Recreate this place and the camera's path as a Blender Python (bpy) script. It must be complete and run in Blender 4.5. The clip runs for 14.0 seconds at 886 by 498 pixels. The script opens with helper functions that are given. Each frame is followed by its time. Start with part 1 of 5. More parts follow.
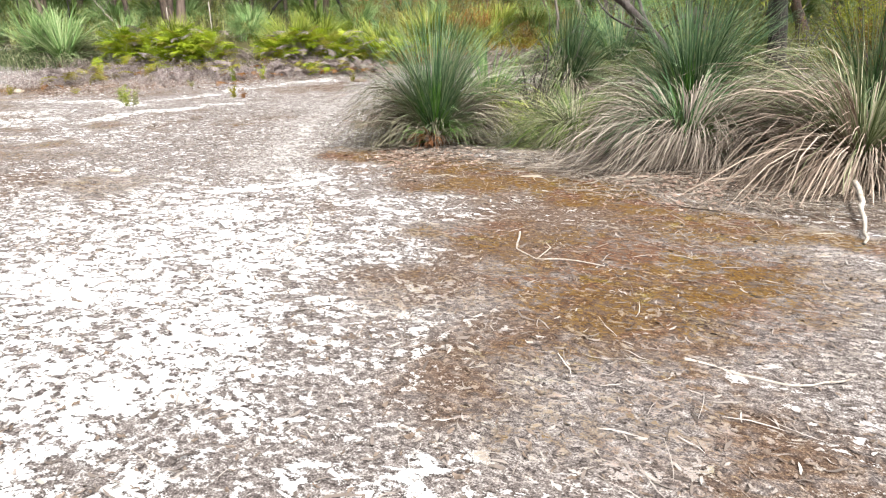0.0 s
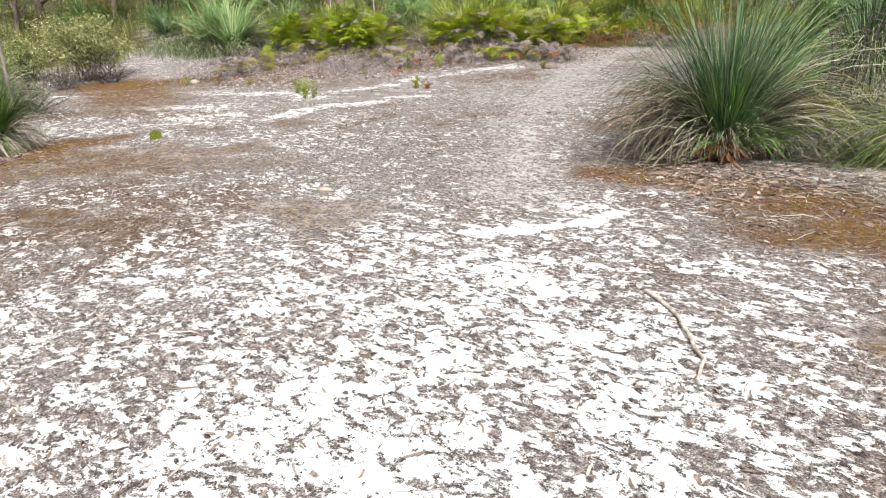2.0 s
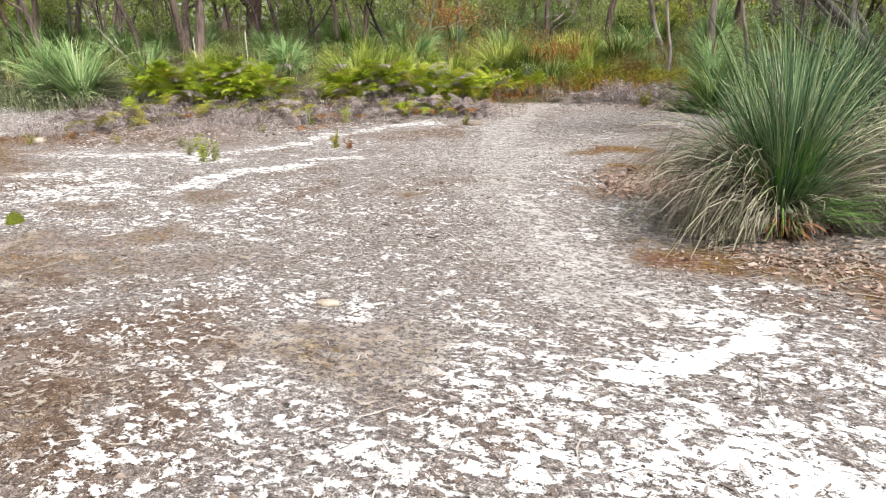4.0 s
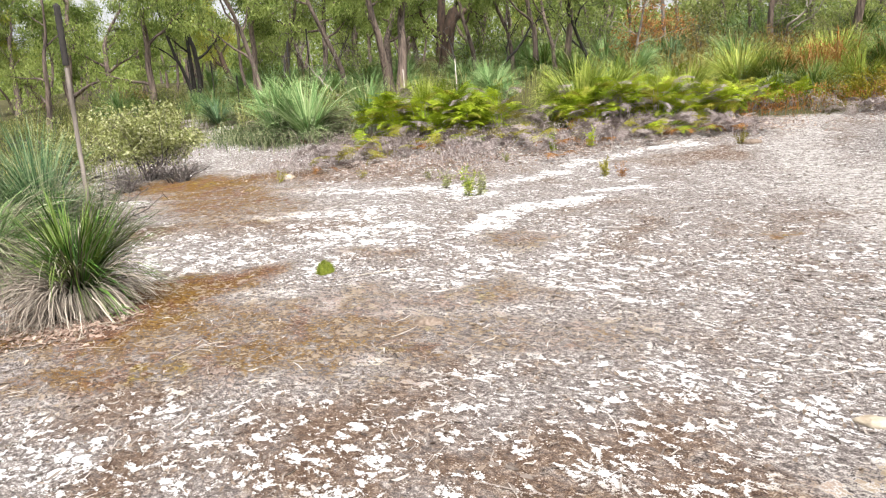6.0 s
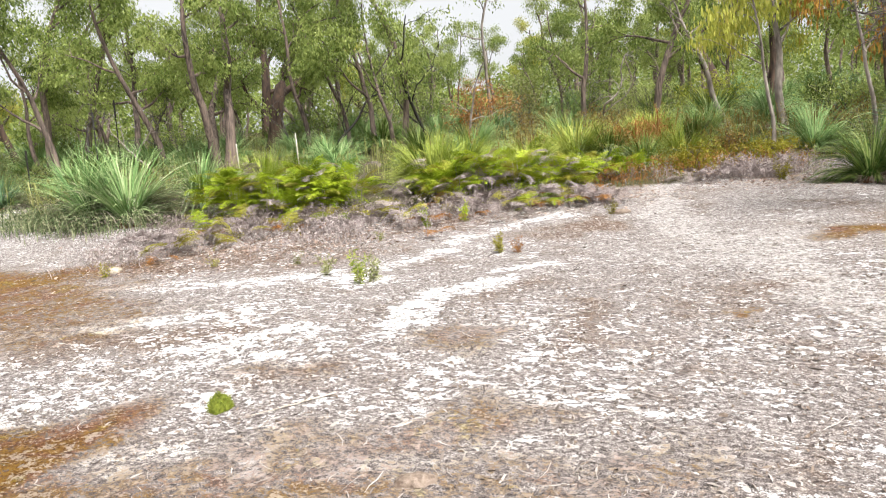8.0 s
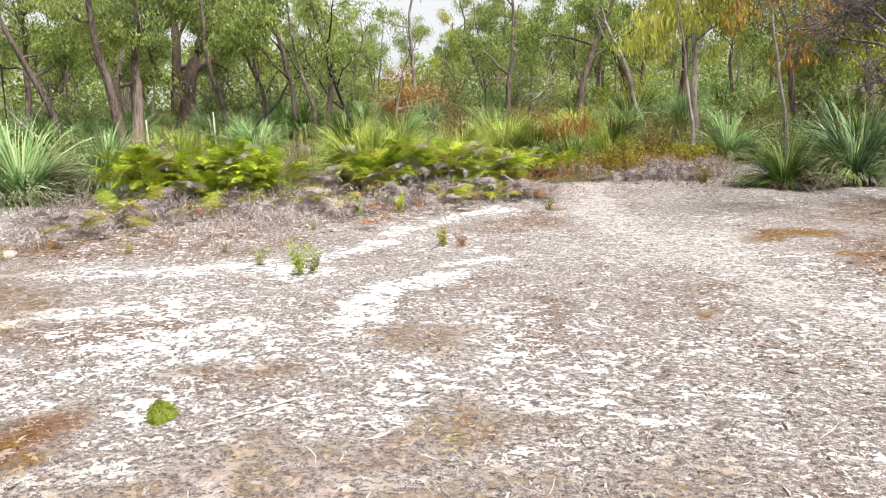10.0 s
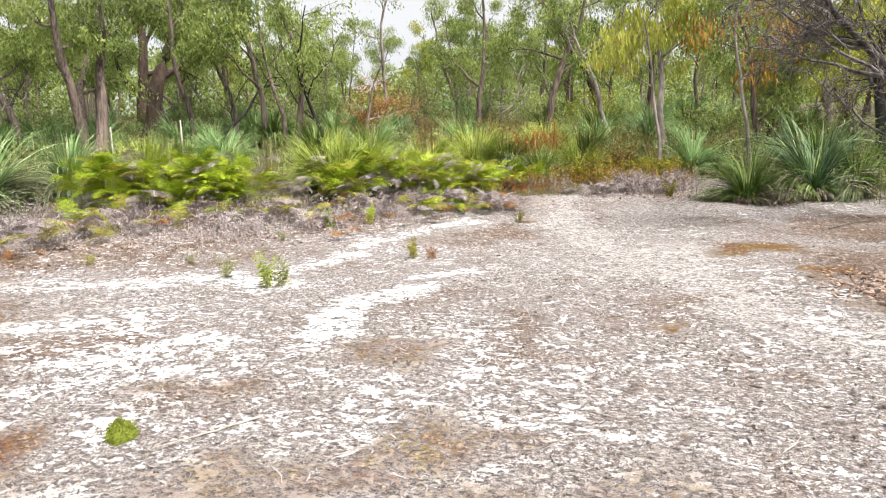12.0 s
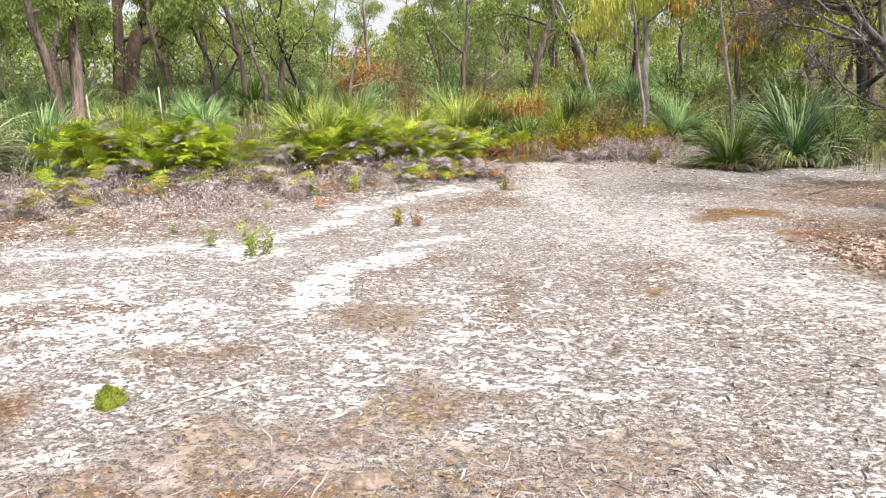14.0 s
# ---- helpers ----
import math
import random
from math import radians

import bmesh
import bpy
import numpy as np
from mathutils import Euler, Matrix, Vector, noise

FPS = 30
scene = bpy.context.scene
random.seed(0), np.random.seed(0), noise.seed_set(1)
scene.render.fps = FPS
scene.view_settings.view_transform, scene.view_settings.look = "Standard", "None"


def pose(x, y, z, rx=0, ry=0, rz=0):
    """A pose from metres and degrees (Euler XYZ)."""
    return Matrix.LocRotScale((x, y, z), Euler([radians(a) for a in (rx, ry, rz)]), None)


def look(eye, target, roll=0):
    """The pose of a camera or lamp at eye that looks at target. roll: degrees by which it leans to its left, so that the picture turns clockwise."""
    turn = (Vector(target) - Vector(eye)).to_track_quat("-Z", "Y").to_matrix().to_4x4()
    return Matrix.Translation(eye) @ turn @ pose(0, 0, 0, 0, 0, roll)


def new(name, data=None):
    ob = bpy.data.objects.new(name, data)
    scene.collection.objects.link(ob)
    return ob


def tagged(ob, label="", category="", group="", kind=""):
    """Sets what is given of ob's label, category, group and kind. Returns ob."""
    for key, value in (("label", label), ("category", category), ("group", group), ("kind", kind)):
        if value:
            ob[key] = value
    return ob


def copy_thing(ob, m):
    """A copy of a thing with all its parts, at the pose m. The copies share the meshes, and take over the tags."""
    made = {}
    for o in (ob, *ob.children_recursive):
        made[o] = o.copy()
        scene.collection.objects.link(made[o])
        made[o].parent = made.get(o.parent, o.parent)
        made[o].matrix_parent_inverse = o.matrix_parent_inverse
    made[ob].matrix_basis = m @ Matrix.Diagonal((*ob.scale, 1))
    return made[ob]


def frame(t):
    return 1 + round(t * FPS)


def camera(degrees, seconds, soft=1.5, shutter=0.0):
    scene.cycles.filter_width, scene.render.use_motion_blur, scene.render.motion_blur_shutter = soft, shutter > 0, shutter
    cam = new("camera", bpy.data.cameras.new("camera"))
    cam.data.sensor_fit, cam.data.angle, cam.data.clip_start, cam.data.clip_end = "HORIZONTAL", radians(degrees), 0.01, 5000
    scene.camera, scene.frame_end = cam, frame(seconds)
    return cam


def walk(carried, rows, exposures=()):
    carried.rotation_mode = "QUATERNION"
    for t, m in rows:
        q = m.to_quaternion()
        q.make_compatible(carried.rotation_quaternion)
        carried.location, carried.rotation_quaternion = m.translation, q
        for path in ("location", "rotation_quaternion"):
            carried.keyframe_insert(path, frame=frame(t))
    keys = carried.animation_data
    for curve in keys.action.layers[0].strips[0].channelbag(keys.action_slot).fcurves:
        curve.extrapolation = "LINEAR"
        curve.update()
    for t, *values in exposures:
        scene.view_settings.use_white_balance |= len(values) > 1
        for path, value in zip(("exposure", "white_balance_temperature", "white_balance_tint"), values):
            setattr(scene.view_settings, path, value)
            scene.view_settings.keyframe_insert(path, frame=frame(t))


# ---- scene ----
cam = camera(70.4, 14.0, soft=1.15)
METRES, EYE, TILT, LEAN, TURN = 10.3, 1.5, 0.0, 0.0, 0.0
ROWS = [
    (0.0, 0.1116, 0.1538, -0.0279, 3.74, -16.99, 0.95),
    (0.5, 0.0766, 0.1962, -0.0328, 11.54, -18.97, 0.45),
    (1.0, 0.0307, 0.2449, -0.0275, 13.04, -16.39, 2.45),
    (1.5, -0.0147, 0.2927, -0.0246, 18.96, -17.00, 3.29),
    (2.0, -0.0656, 0.3348, -0.0219, 14.86, -18.21, 1.97),
    (4.5, -0.2902, 0.5051, -0.0155, 0.46, -13.63, 1.49),
    (5.0, -0.3421, 0.5341, -0.0203, 6.69, -14.15, 3.05),
    (5.5, -0.3899, 0.5595, -0.0123, 14.83, -10.38, 3.64),
    (6.0, -0.4366, 0.5804, -0.01, 14.65, -11.38, 4.2),
    (6.5, -0.4739, 0.6131, -0.0102, 16.48, -13.03, 6.93),
    (7.0, -0.5001, 0.6396, -0.0092, 8.35, -9.75, 0.84),
    (7.5, -0.5257, 0.6592, -0.0033, -0.66, -8.51, 1.4),
    (8.0, -0.5445, 0.6853, -0.001, -1.87, -6.09, 5.31),
    (8.5, -0.5639, 0.7026, -0.0023, -5.46, -6.77, 4.68),
    (11.0, -0.5858, 0.7244, 0.002, -10.04, -7.47, 2.65),
    (11.5, -0.5863, 0.7251, 0.0027, -8.97, -5.5, 3.34),
    (12.0, -0.5832, 0.7239, 0.0024, -12.38, -6.61, 2.19),
    (12.5, -0.5781, 0.7218, 0.0023, -17.42, -7.25, 1.82),
    (13.0, -0.5783, 0.7209, 0.0017, -20.35, -8.01, 2.25),
    (13.5, -0.5802, 0.7215, 0.0019, -17.7, -7.87, 2.57),
    (14.0, -0.5845, 0.7224, -0.0, -13.82, -9.46, 2.38),
]
walk(cam, [(t, pose(0, 0, EYE, TILT, LEAN, TURN) @ pose(METRES * x, METRES * y, METRES * z, 90 + pitch, roll, yaw)) for t, x, y, z, yaw, pitch, roll in ROWS],
     exposures=[(0.0, 0.99), (0.8, 0.9), (2.0, 0.62), (4.5, 0.78), (6.0, 1.0), (8.5, 1.07), (14.0, 1.12)])

# ---------------------------------------------------------------- light

world = bpy.data.worlds.new("overcast_sky")
scene.world = world
world.use_nodes = True
wn, wl = world.node_tree.nodes, world.node_tree.links
sky = wn.new("ShaderNodeTexSky")
sky.sky_type = "NISHITA"
sky.sun_disc = False
sky.sun_elevation = radians(58)
sky.sun_rotation = radians(150)
sky.dust_density = 6.0
hsv = wn.new("ShaderNodeHueSaturation")
hsv.inputs["Saturation"].default_value = 0.1
wl.new(sky.outputs[0], hsv.inputs["Color"])
wl.new(hsv.outputs[0], wn["Background"].inputs["Color"])
wn["Background"].inputs["Strength"].default_value = 0.145
sun_data = bpy.data.lights.new("sun", "SUN")
sun_data.energy = 2.5
sun_data.angle = radians(16)
sun_data.color = (1.0, 0.96, 0.9)
sun = new("sun", sun_data)
sun.matrix_world = look((8, -14, 26), (0, 0, 0))

# ---------------------------------------------------------------- mesh tools
rng = np.random.default_rng(7)


def lattice(ix, iy, seed):
    h = (ix * 374761393 + iy * 668265263 + seed * 974711) & 0xFFFFFFFF
    h = ((h ^ (h >> 13)) * 1274126177) & 0xFFFFFFFF
    return ((h ^ (h >> 16)) & 0xFFFF) / 65535.0


def noise2(x, y, seed=0):
    x, y = np.asarray(x, float), np.asarray(y, float)
    ix, iy = np.floor(x).astype(np.int64), np.floor(y).astype(np.int64)
    fx, fy = x - ix, y - iy
    fx, fy = fx * fx * (3 - 2 * fx), fy * fy * (3 - 2 * fy)
    a, b = lattice(ix, iy, seed), lattice(ix + 1, iy, seed)
    c, d = lattice(ix, iy + 1, seed), lattice(ix + 1, iy + 1, seed)
    return (a * (1 - fx) + b * fx) * (1 - fy) + (c * (1 - fx) + d * fx) * fy


def fbm(x, y, seed=0, octaves=4):
    total, amp = 0.0, 0.5
    for k in range(octaves):
        total = total + amp * noise2(x * 2 ** k, y * 2 ** k, seed + k)
        amp *= 0.5
    return total / (1 - 0.5 ** octaves)


SLOPE_Y = [-400, -30, -5, 2, 6, 8.5, 10, 11.3, 12.4, 14, 16.4, 18, 20, 22.7, 26, 31, 36, 60, 100, 400]
SLOPE_Z = [-4, -1.2, -0.35, -0.2, -0.15, -0.07, 0, 0.09, 0.19, 0.3, 0.42, 0.62, 0.85, 1.2, 1.75, 2.7, 3.5, 7.0, 11.0, 17]


def height(x, y):
    x, y = np.asarray(x, float), np.asarray(y, float)
    far = np.clip((np.abs(y - 10) - 12) / 30, 0, 1)
    z = sum(np.interp(y + o, SLOPE_Y, SLOPE_Z) for o in (-0.5, -0.25, 0, 0.25, 0.5)) / 5
    return z + (fbm(x * 0.9, y * 0.9, 3) - 0.5) * 0.05 + (fbm(x * 0.12, y * 0.12, 5) - 0.5) * 1.2 * far


def ground_at(x, y):
    return float(height(x, y))


def quad_mesh(name, verts, quads, smooth=False):
    verts, quads = np.asarray(verts, np.float32), np.asarray(quads, np.int32)
    me = bpy.data.meshes.new(name)
    me.vertices.add(len(verts))
    me.vertices.foreach_set("co", verts.ravel())
    me.loops.add(quads.size)
    me.loops.foreach_set("vertex_index", quads.ravel())
    me.polygons.add(len(quads))
    me.polygons.foreach_set("loop_start", np.arange(0, quads.size, 4, dtype=np.int32))
    me.polygons.foreach_set("use_smooth", np.full(len(quads), smooth))
    me.update(calc_edges=True)
    return me


class Pile:
    """Gathers quads of many small pieces into one mesh."""

    def __init__(self):
        self.v, self.q, self.n = [], [], 0

    def add(self, v, q):
        v = np.asarray(v, float).reshape(-1, 3)
        self.v.append(v)
        self.q.append(np.asarray(q, int).reshape(-1, 4) + self.n)
        self.n += len(v)

    def mesh(self, name, smooth=False):
        return quad_mesh(name, np.concatenate(self.v), np.concatenate(self.q), smooth)


def ribbons(paths, widths, sides, fold=0.0):
    """Flat tapering blades: paths (n, k, 3), widths (n, k), sides (n, 3)."""
    n, k = paths.shape[:2]
    off = sides[:, None, :] * widths[:, :, None] * 0.5
    v = np.stack([paths - off, paths + off], axis=2).reshape(-1, 3)
    base = (np.arange(n)[:, None] * k + np.arange(k - 1)[None, :]).reshape(-1) * 2
    return v, np.stack([base, base + 1, base + 3, base + 2], axis=1)


def tube(pile, path, radii, sides=6):
    path, radii = np.asarray(path, float), np.asarray(radii, float)
    k = len(path)
    d = np.gradient(path, axis=0)
    d /= np.linalg.norm(d, axis=1)[:, None] + 1e-9
    ref = np.where(np.abs(d[:, 2:3]) > 0.9, np.array([[1.0, 0, 0]]), np.array([[0, 0, 1.0]]))
    a = np.cross(d, ref)
    a /= np.linalg.norm(a, axis=1)[:, None] + 1e-9
    b = np.cross(d, a)
    ang = np.arange(sides) * 2 * np.pi / sides
    ring = a[:, None, :] * np.cos(ang)[None, :, None] + b[:, None, :] * np.sin(ang)[None, :, None]
    v = path[:, None, :] + ring * radii[:, None, None]
    i, j = np.meshgrid(np.arange(k - 1), np.arange(sides), indexing="ij")
    i, j = i.ravel(), j.ravel()
    jn = (j + 1) % sides
    pile.add(v, np.stack([i * sides + j, i * sides + jn, (i + 1) * sides + jn, (i + 1) * sides + j], axis=1))


def crooked(r, start, direction, length, steps, wobble, rise=0.0):
    d = np.asarray(direction, float)
    d = d / np.linalg.norm(d)
    p, out = np.asarray(start, float), [np.asarray(start, float)]
    for _ in range(steps):
        d = d + r.normal(0, wobble, 3) + np.array([0, 0, rise])
        d /= np.linalg.norm(d)
        p = p + d * length / steps
        out.append(p)
    return np.array(out)


def leaf_quads(r, centres, length, width, hang=0.6):
    """Diamond leaves; hang 0 is any direction, 1 straight down."""
    n = len(centres)
    d = r.normal(0, 1, (n, 3))
    d /= np.linalg.norm(d, axis=1)[:, None]
    d = d * (1 - hang) + np.array([0, 0, -1.0]) * hang
    d /= np.linalg.norm(d, axis=1)[:, None] + 1e-9
    s = np.cross(d, r.normal(0, 1, (n, 3)))
    s /= np.linalg.norm(s, axis=1)[:, None] + 1e-9
    ln = (length * r.uniform(0.6, 1.3, n))[:, None]
    wd = (width * r.uniform(0.7, 1.3, n))[:, None]
    v = np.stack([centres, centres + d * ln * 0.45 + s * wd / 2, centres + d * ln, centres + d * ln * 0.45 - s * wd / 2], axis=1)
    return v.reshape(-1, 3), np.arange(n * 4).reshape(-1, 4)


def part(name, mesh, material, parent, label="", place=None):
    ob = new(name, mesh)
    if not mesh.materials:
        mesh.materials.append(material)
    ob.parent = parent
    if place is not None:
        ob.matrix_basis = place
    return tagged(ob, label)


def thing(name, x, y, label, category, group="", turn=0.0, scale=1.0, kind="", sink=0.0, tilt=False):
    ob = new(name)
    ob.empty_display_size = 0.2
    lie = Euler((math.atan(ground_at(x, y + 0.6) - ground_at(x, y - 0.6)) / 1.2, 0, 0)).to_quaternion() if tilt else Euler((0, 0, 0)).to_quaternion()
    ob.matrix_basis = Matrix.LocRotScale((x, y, ground_at(x, y) - sink), lie @ Euler((0, 0, turn)).to_quaternion(), (scale, scale, scale))
    return tagged(ob, label, category, group, kind)


def whole(name, mesh, material, label, category, group="", kind="", place=None):
    ob = new(name, mesh)
    mesh.materials.append(material)
    if place is not None:
        ob.matrix_basis = place
    return tagged(ob, label, category, group, kind)


# ---------------------------------------------------------------- materials
def material(name):
    m = bpy.data.materials.new(name)
    m.use_nodes = True
    nt = m.node_tree
    return m, nt.nodes, nt.links, nt.nodes["Principled BSDF"]


def ramp(n, stops):
    r = n.new("ShaderNodeValToRGB")
    e = r.color_ramp.elements
    while len(e) < len(stops):
        e.new(0.5)
    for el, (p, c) in zip(e, stops):
        el.position, el.color = p, (*c, 1)
    return r


def leaf_material(name, colours, rough=0.55, through_light=0.12, patch=3.0, own=1.0, whole_part=0.24, patchy=0.7):
    """Leaves: each blade has its own tone, and each has paler and darker stretches."""
    m, n, l, b = material(name)
    geo, info = n.new("ShaderNodeNewGeometry"), n.new("ShaderNodeObjectInfo")
    tex = n.new("ShaderNodeTexNoise")
    tex.inputs["Scale"].default_value = patch
    tex.inputs["Detail"].default_value = 3
    co = n.new("ShaderNodeTexCoord")
    l.new(co.outputs["Object"], tex.inputs["Vector"])
    add = n.new("ShaderNodeMath")
    add.operation = "MULTIPLY_ADD"
    l.new(tex.outputs["Fac"], add.inputs[0])
    add.inputs[1].default_value = patchy
    each = n.new("ShaderNodeMath")
    each.operation = "MULTIPLY"
    l.new(geo.outputs["Random Per Island"], each.inputs[0])
    each.inputs[1].default_value = own
    l.new(each.outputs[0], add.inputs[2])
    shift = n.new("ShaderNodeMath")
    shift.operation = "MULTIPLY_ADD"
    l.new(info.outputs["Random"], shift.inputs[0])
    shift.inputs[1].default_value = whole_part
    l.new(add.outputs[0], shift.inputs[2])
    scl = n.new("ShaderNodeMath")
    scl.operation = "MULTIPLY_ADD"
    l.new(shift.outputs[0], scl.inputs[0])
    scl.inputs[1].default_value, scl.inputs[2].default_value = 0.62, -0.12
    cr = ramp(n, [(i / (len(colours) - 1), tuple((0.8 if i else 0.5) * v for v in c)) for i, c in enumerate(colours)])
    l.new(scl.outputs[0], cr.inputs[0])
    l.new(cr.outputs[0], b.inputs["Base Color"])
    b.inputs["Roughness"].default_value = rough
    b.inputs["Specular IOR Level"].default_value = 0.12
    if through_light:
        tr = n.new("ShaderNodeBsdfTranslucent")
        l.new(cr.outputs[0], tr.inputs["Color"])
        mix = n.new("ShaderNodeMixShader")
        mix.inputs[0].default_value = through_light
        l.new(b.outputs[0], mix.inputs[1])
        l.new(tr.outputs[0], mix.inputs[2])
        l.new(mix.outputs[0], n["Material Output"].inputs["Surface"])
    return m


def bark_material(name, dark, light, stretch=0.25, scale=9.0, bump=0.5):
    m, n, l, b = material(name)
    co, mp = n.new("ShaderNodeTexCoord"), n.new("ShaderNodeMapping")
    mp.inputs["Scale"].default_value = (1, 1, stretch)
    l.new(co.outputs["Object"], mp.inputs["Vector"])
    t1, t2 = n.new("ShaderNodeTexNoise"), n.new("ShaderNodeTexNoise")
    for t, s, d in ((t1, scale, 6), (t2, scale * 0.18, 3)):
        t.inputs["Scale"].default_value, t.inputs["Detail"].default_value = s, d
        l.new(mp.outputs[0], t.inputs["Vector"])
    mul = n.new("ShaderNodeMath")
    mul.operation = "MULTIPLY_ADD"
    l.new(t1.outputs["Fac"], mul.inputs[0])
    mul.inputs[1].default_value = 0.6
    half = n.new("ShaderNodeMath")
    half.operation = "MULTIPLY"
    l.new(t2.outputs["Fac"], half.inputs[0])
    half.inputs[1].default_value = 0.4
    l.new(half.outputs[0], mul.inputs[2])
    cr = ramp(n, [(0.36, tuple(0.8 * v for v in dark)), (0.62, tuple(0.8 * v for v in light))])
    l.new(mul.outputs[0], cr.inputs[0])
    l.new(cr.outputs[0], b.inputs["Base Color"])
    b.inputs["Roughness"].default_value = 0.9
    bp = n.new("ShaderNodeBump")
    bp.inputs["Strength"].default_value, bp.inputs["Distance"].default_value = bump, 0.03
    l.new(t1.outputs["Fac"], bp.inputs["Height"])
    l.new(bp.outputs[0], b.inputs["Normal"])
    return m


def ground_material():
    m, n, l, b = material("heath_ground")
    geo = n.new("ShaderNodeNewGeometry")

    def noise_node(scale, detail, rough=0.6, long_=1.0, warp=0.0):
        """Noise drawn out along the wind ripples, which run slantwise over the clearing."""
        mp = n.new("ShaderNodeMapping")
        mp.vector_type = "TEXTURE"
        mp.inputs["Rotation"].default_value = (0, 0, radians(-24))
        mp.inputs["Scale"].default_value = (long_, 1, 1)
        l.new(geo.outputs["Position"], mp.inputs["Vector"])
        t = n.new("ShaderNodeTexNoise")
        t.inputs["Scale"].default_value, t.inputs["Detail"].default_value = scale, detail
        t.inputs["Roughness"].default_value, t.inputs["Distortion"].default_value = rough, warp
        l.new(mp.outputs[0], t.inputs["Vector"])
        return t.outputs["Fac"]

    def mask(name):
        a = n.new("ShaderNodeAttribute")
        a.attribute_name = name
        return a.outputs["Fac"]

    def calc(op, x, y, z=None):
        k = n.new("ShaderNodeMath")
        k.operation = op
        for i, v in enumerate((x, y, z)):
            if v is None:
                continue
            if isinstance(v, (int, float)):
                k.inputs[i].default_value = v
            else:
                l.new(v, k.inputs[i])
        return k.outputs[0]

    def step(v, lo, hi):
        k = n.new("ShaderNodeMapRange")
        k.interpolation_type = "SMOOTHSTEP"
        l.new(v, k.inputs["Value"])
        k.inputs["From Min"].default_value, k.inputs["From Max"].default_value = lo, hi
        return k.outputs["Result"]

    def mix(f, a, c):
        k = n.new("ShaderNodeMix")
        k.data_type = "RGBA"
        l.new(f, k.inputs["Factor"])
        for name, v in (("A", a), ("B", c)):
            sock = [s for s in k.inputs if s.name == name and s.type == "RGBA"][0]
            if isinstance(v, tuple):
                sock.default_value = (*v, 1)
            else:
                l.new(v, sock)
        return [s for s in k.outputs if s.type == "RGBA"][0]

    sand, moss, brown, path, green = mask("sand"), mask("moss"), mask("brown"), mask("path"), mask("green")
    clump = noise_node(12.0, 4, 0.6, 1.45, 0.6)
    fine = noise_node(36, 4, 0.65, 1.3, 0.5)
    tiny = noise_node(130, 3, 0.6)
    broad = noise_node(1.3, 4, 0.6)

    def cover(m_, c1, c2, c3, lo, hi):
        """How far a patch covers the ground: its amount, broken up by coarse and fine noise."""
        k = calc("MULTIPLY_ADD", calc("SUBTRACT", clump, 0.5), c1, m_)
        k = calc("MULTIPLY_ADD", calc("SUBTRACT", fine, 0.5), c2, k)
        return step(calc("MULTIPLY_ADD", calc("SUBTRACT", tiny, 0.5), c3, k), lo, hi)

    def shades(f, t, stops, tone=0.7):
        k = ramp(n, [(at, tuple(tone * v for v in c)) for at, c in stops])
        l.new(calc("MULTIPLY_ADD", fine, f, calc("MULTIPLY", tiny, t)), k.inputs[0])
        return k.outputs[0]

    bare = cover(calc("MULTIPLY_ADD", calc("SUBTRACT", noise_node(3.8, 3, 0.5, 1.5, 0.6), 0.5), 0.8, sand), 2.4, 1.7, 0.8, 0.38, 0.64)
    crust_c = shades(0.55, 0.45, [(0.38, (0.046, 0.038, 0.036)), (0.46, (0.145, 0.122, 0.114)), (0.53, (0.31, 0.274, 0.258)), (0.61, (0.67, 0.635, 0.61))], 0.76)
    brown_c = shades(0.5, 0.5, [(0.38, (0.05, 0.028, 0.018)), (0.47, (0.115, 0.072, 0.05)), (0.54, (0.21, 0.145, 0.105)), (0.64, (0.52, 0.43, 0.36))])
    moss_c = shades(0.6, 0.4, [(0.38, (0.05, 0.02, 0.004)), (0.46, (0.13, 0.06, 0.012)), (0.54, (0.22, 0.12, 0.022)), (0.66, (0.28, 0.18, 0.06))])
    red_c = shades(0.6, 0.4, [(0.38, (0.045, 0.018, 0.01)), (0.47, (0.12, 0.052, 0.027)), (0.55, (0.22, 0.11, 0.06)), (0.66, (0.45, 0.32, 0.22))])
    gold_c = shades(0.6, 0.4, [(0.38, (0.06, 0.035, 0.005)), (0.47, (0.17, 0.11, 0.014)), (0.56, (0.3, 0.22, 0.035)), (0.66, (0.42, 0.33, 0.12))])
    moss_c = mix(step(noise_node(2.1, 4, 0.65, 1.0, 0.8), 0.47, 0.6), moss_c, red_c)
    moss_c = mix(step(noise_node(2.9, 4, 0.65, 1.0, 0.8), 0.57, 0.7), moss_c, gold_c)
    sand_c = shades(0.5, 0.5, [(0.38, (0.55, 0.51, 0.48)), (0.5, (0.8, 0.785, 0.775))], 0.9)
    path_c = shades(0.6, 0.4, [(0.38, (0.29, 0.26, 0.24)), (0.5, (0.51, 0.478, 0.455)), (0.58, (0.66, 0.63, 0.61))], 0.76)
    green_c = shades(0.6, 0.4, [(0.40, (0.04, 0.035, 0.015)), (0.58, (0.15, 0.14, 0.06))])
    bm_ = cover(calc("MULTIPLY_ADD", calc("SUBTRACT", broad, 0.5), 1.6, brown), 1.2, 0.8, 0.3, 0.3, 0.75)
    crust = mix(bm_, crust_c, brown_c)
    col = mix(bare, crust, sand_c)
    col = mix(cover(path, 1.3, 1.2, 0.6, 0.34, 0.8), col, path_c)
    flecks = calc("MULTIPLY_ADD", bare, -0.2, 1.0)
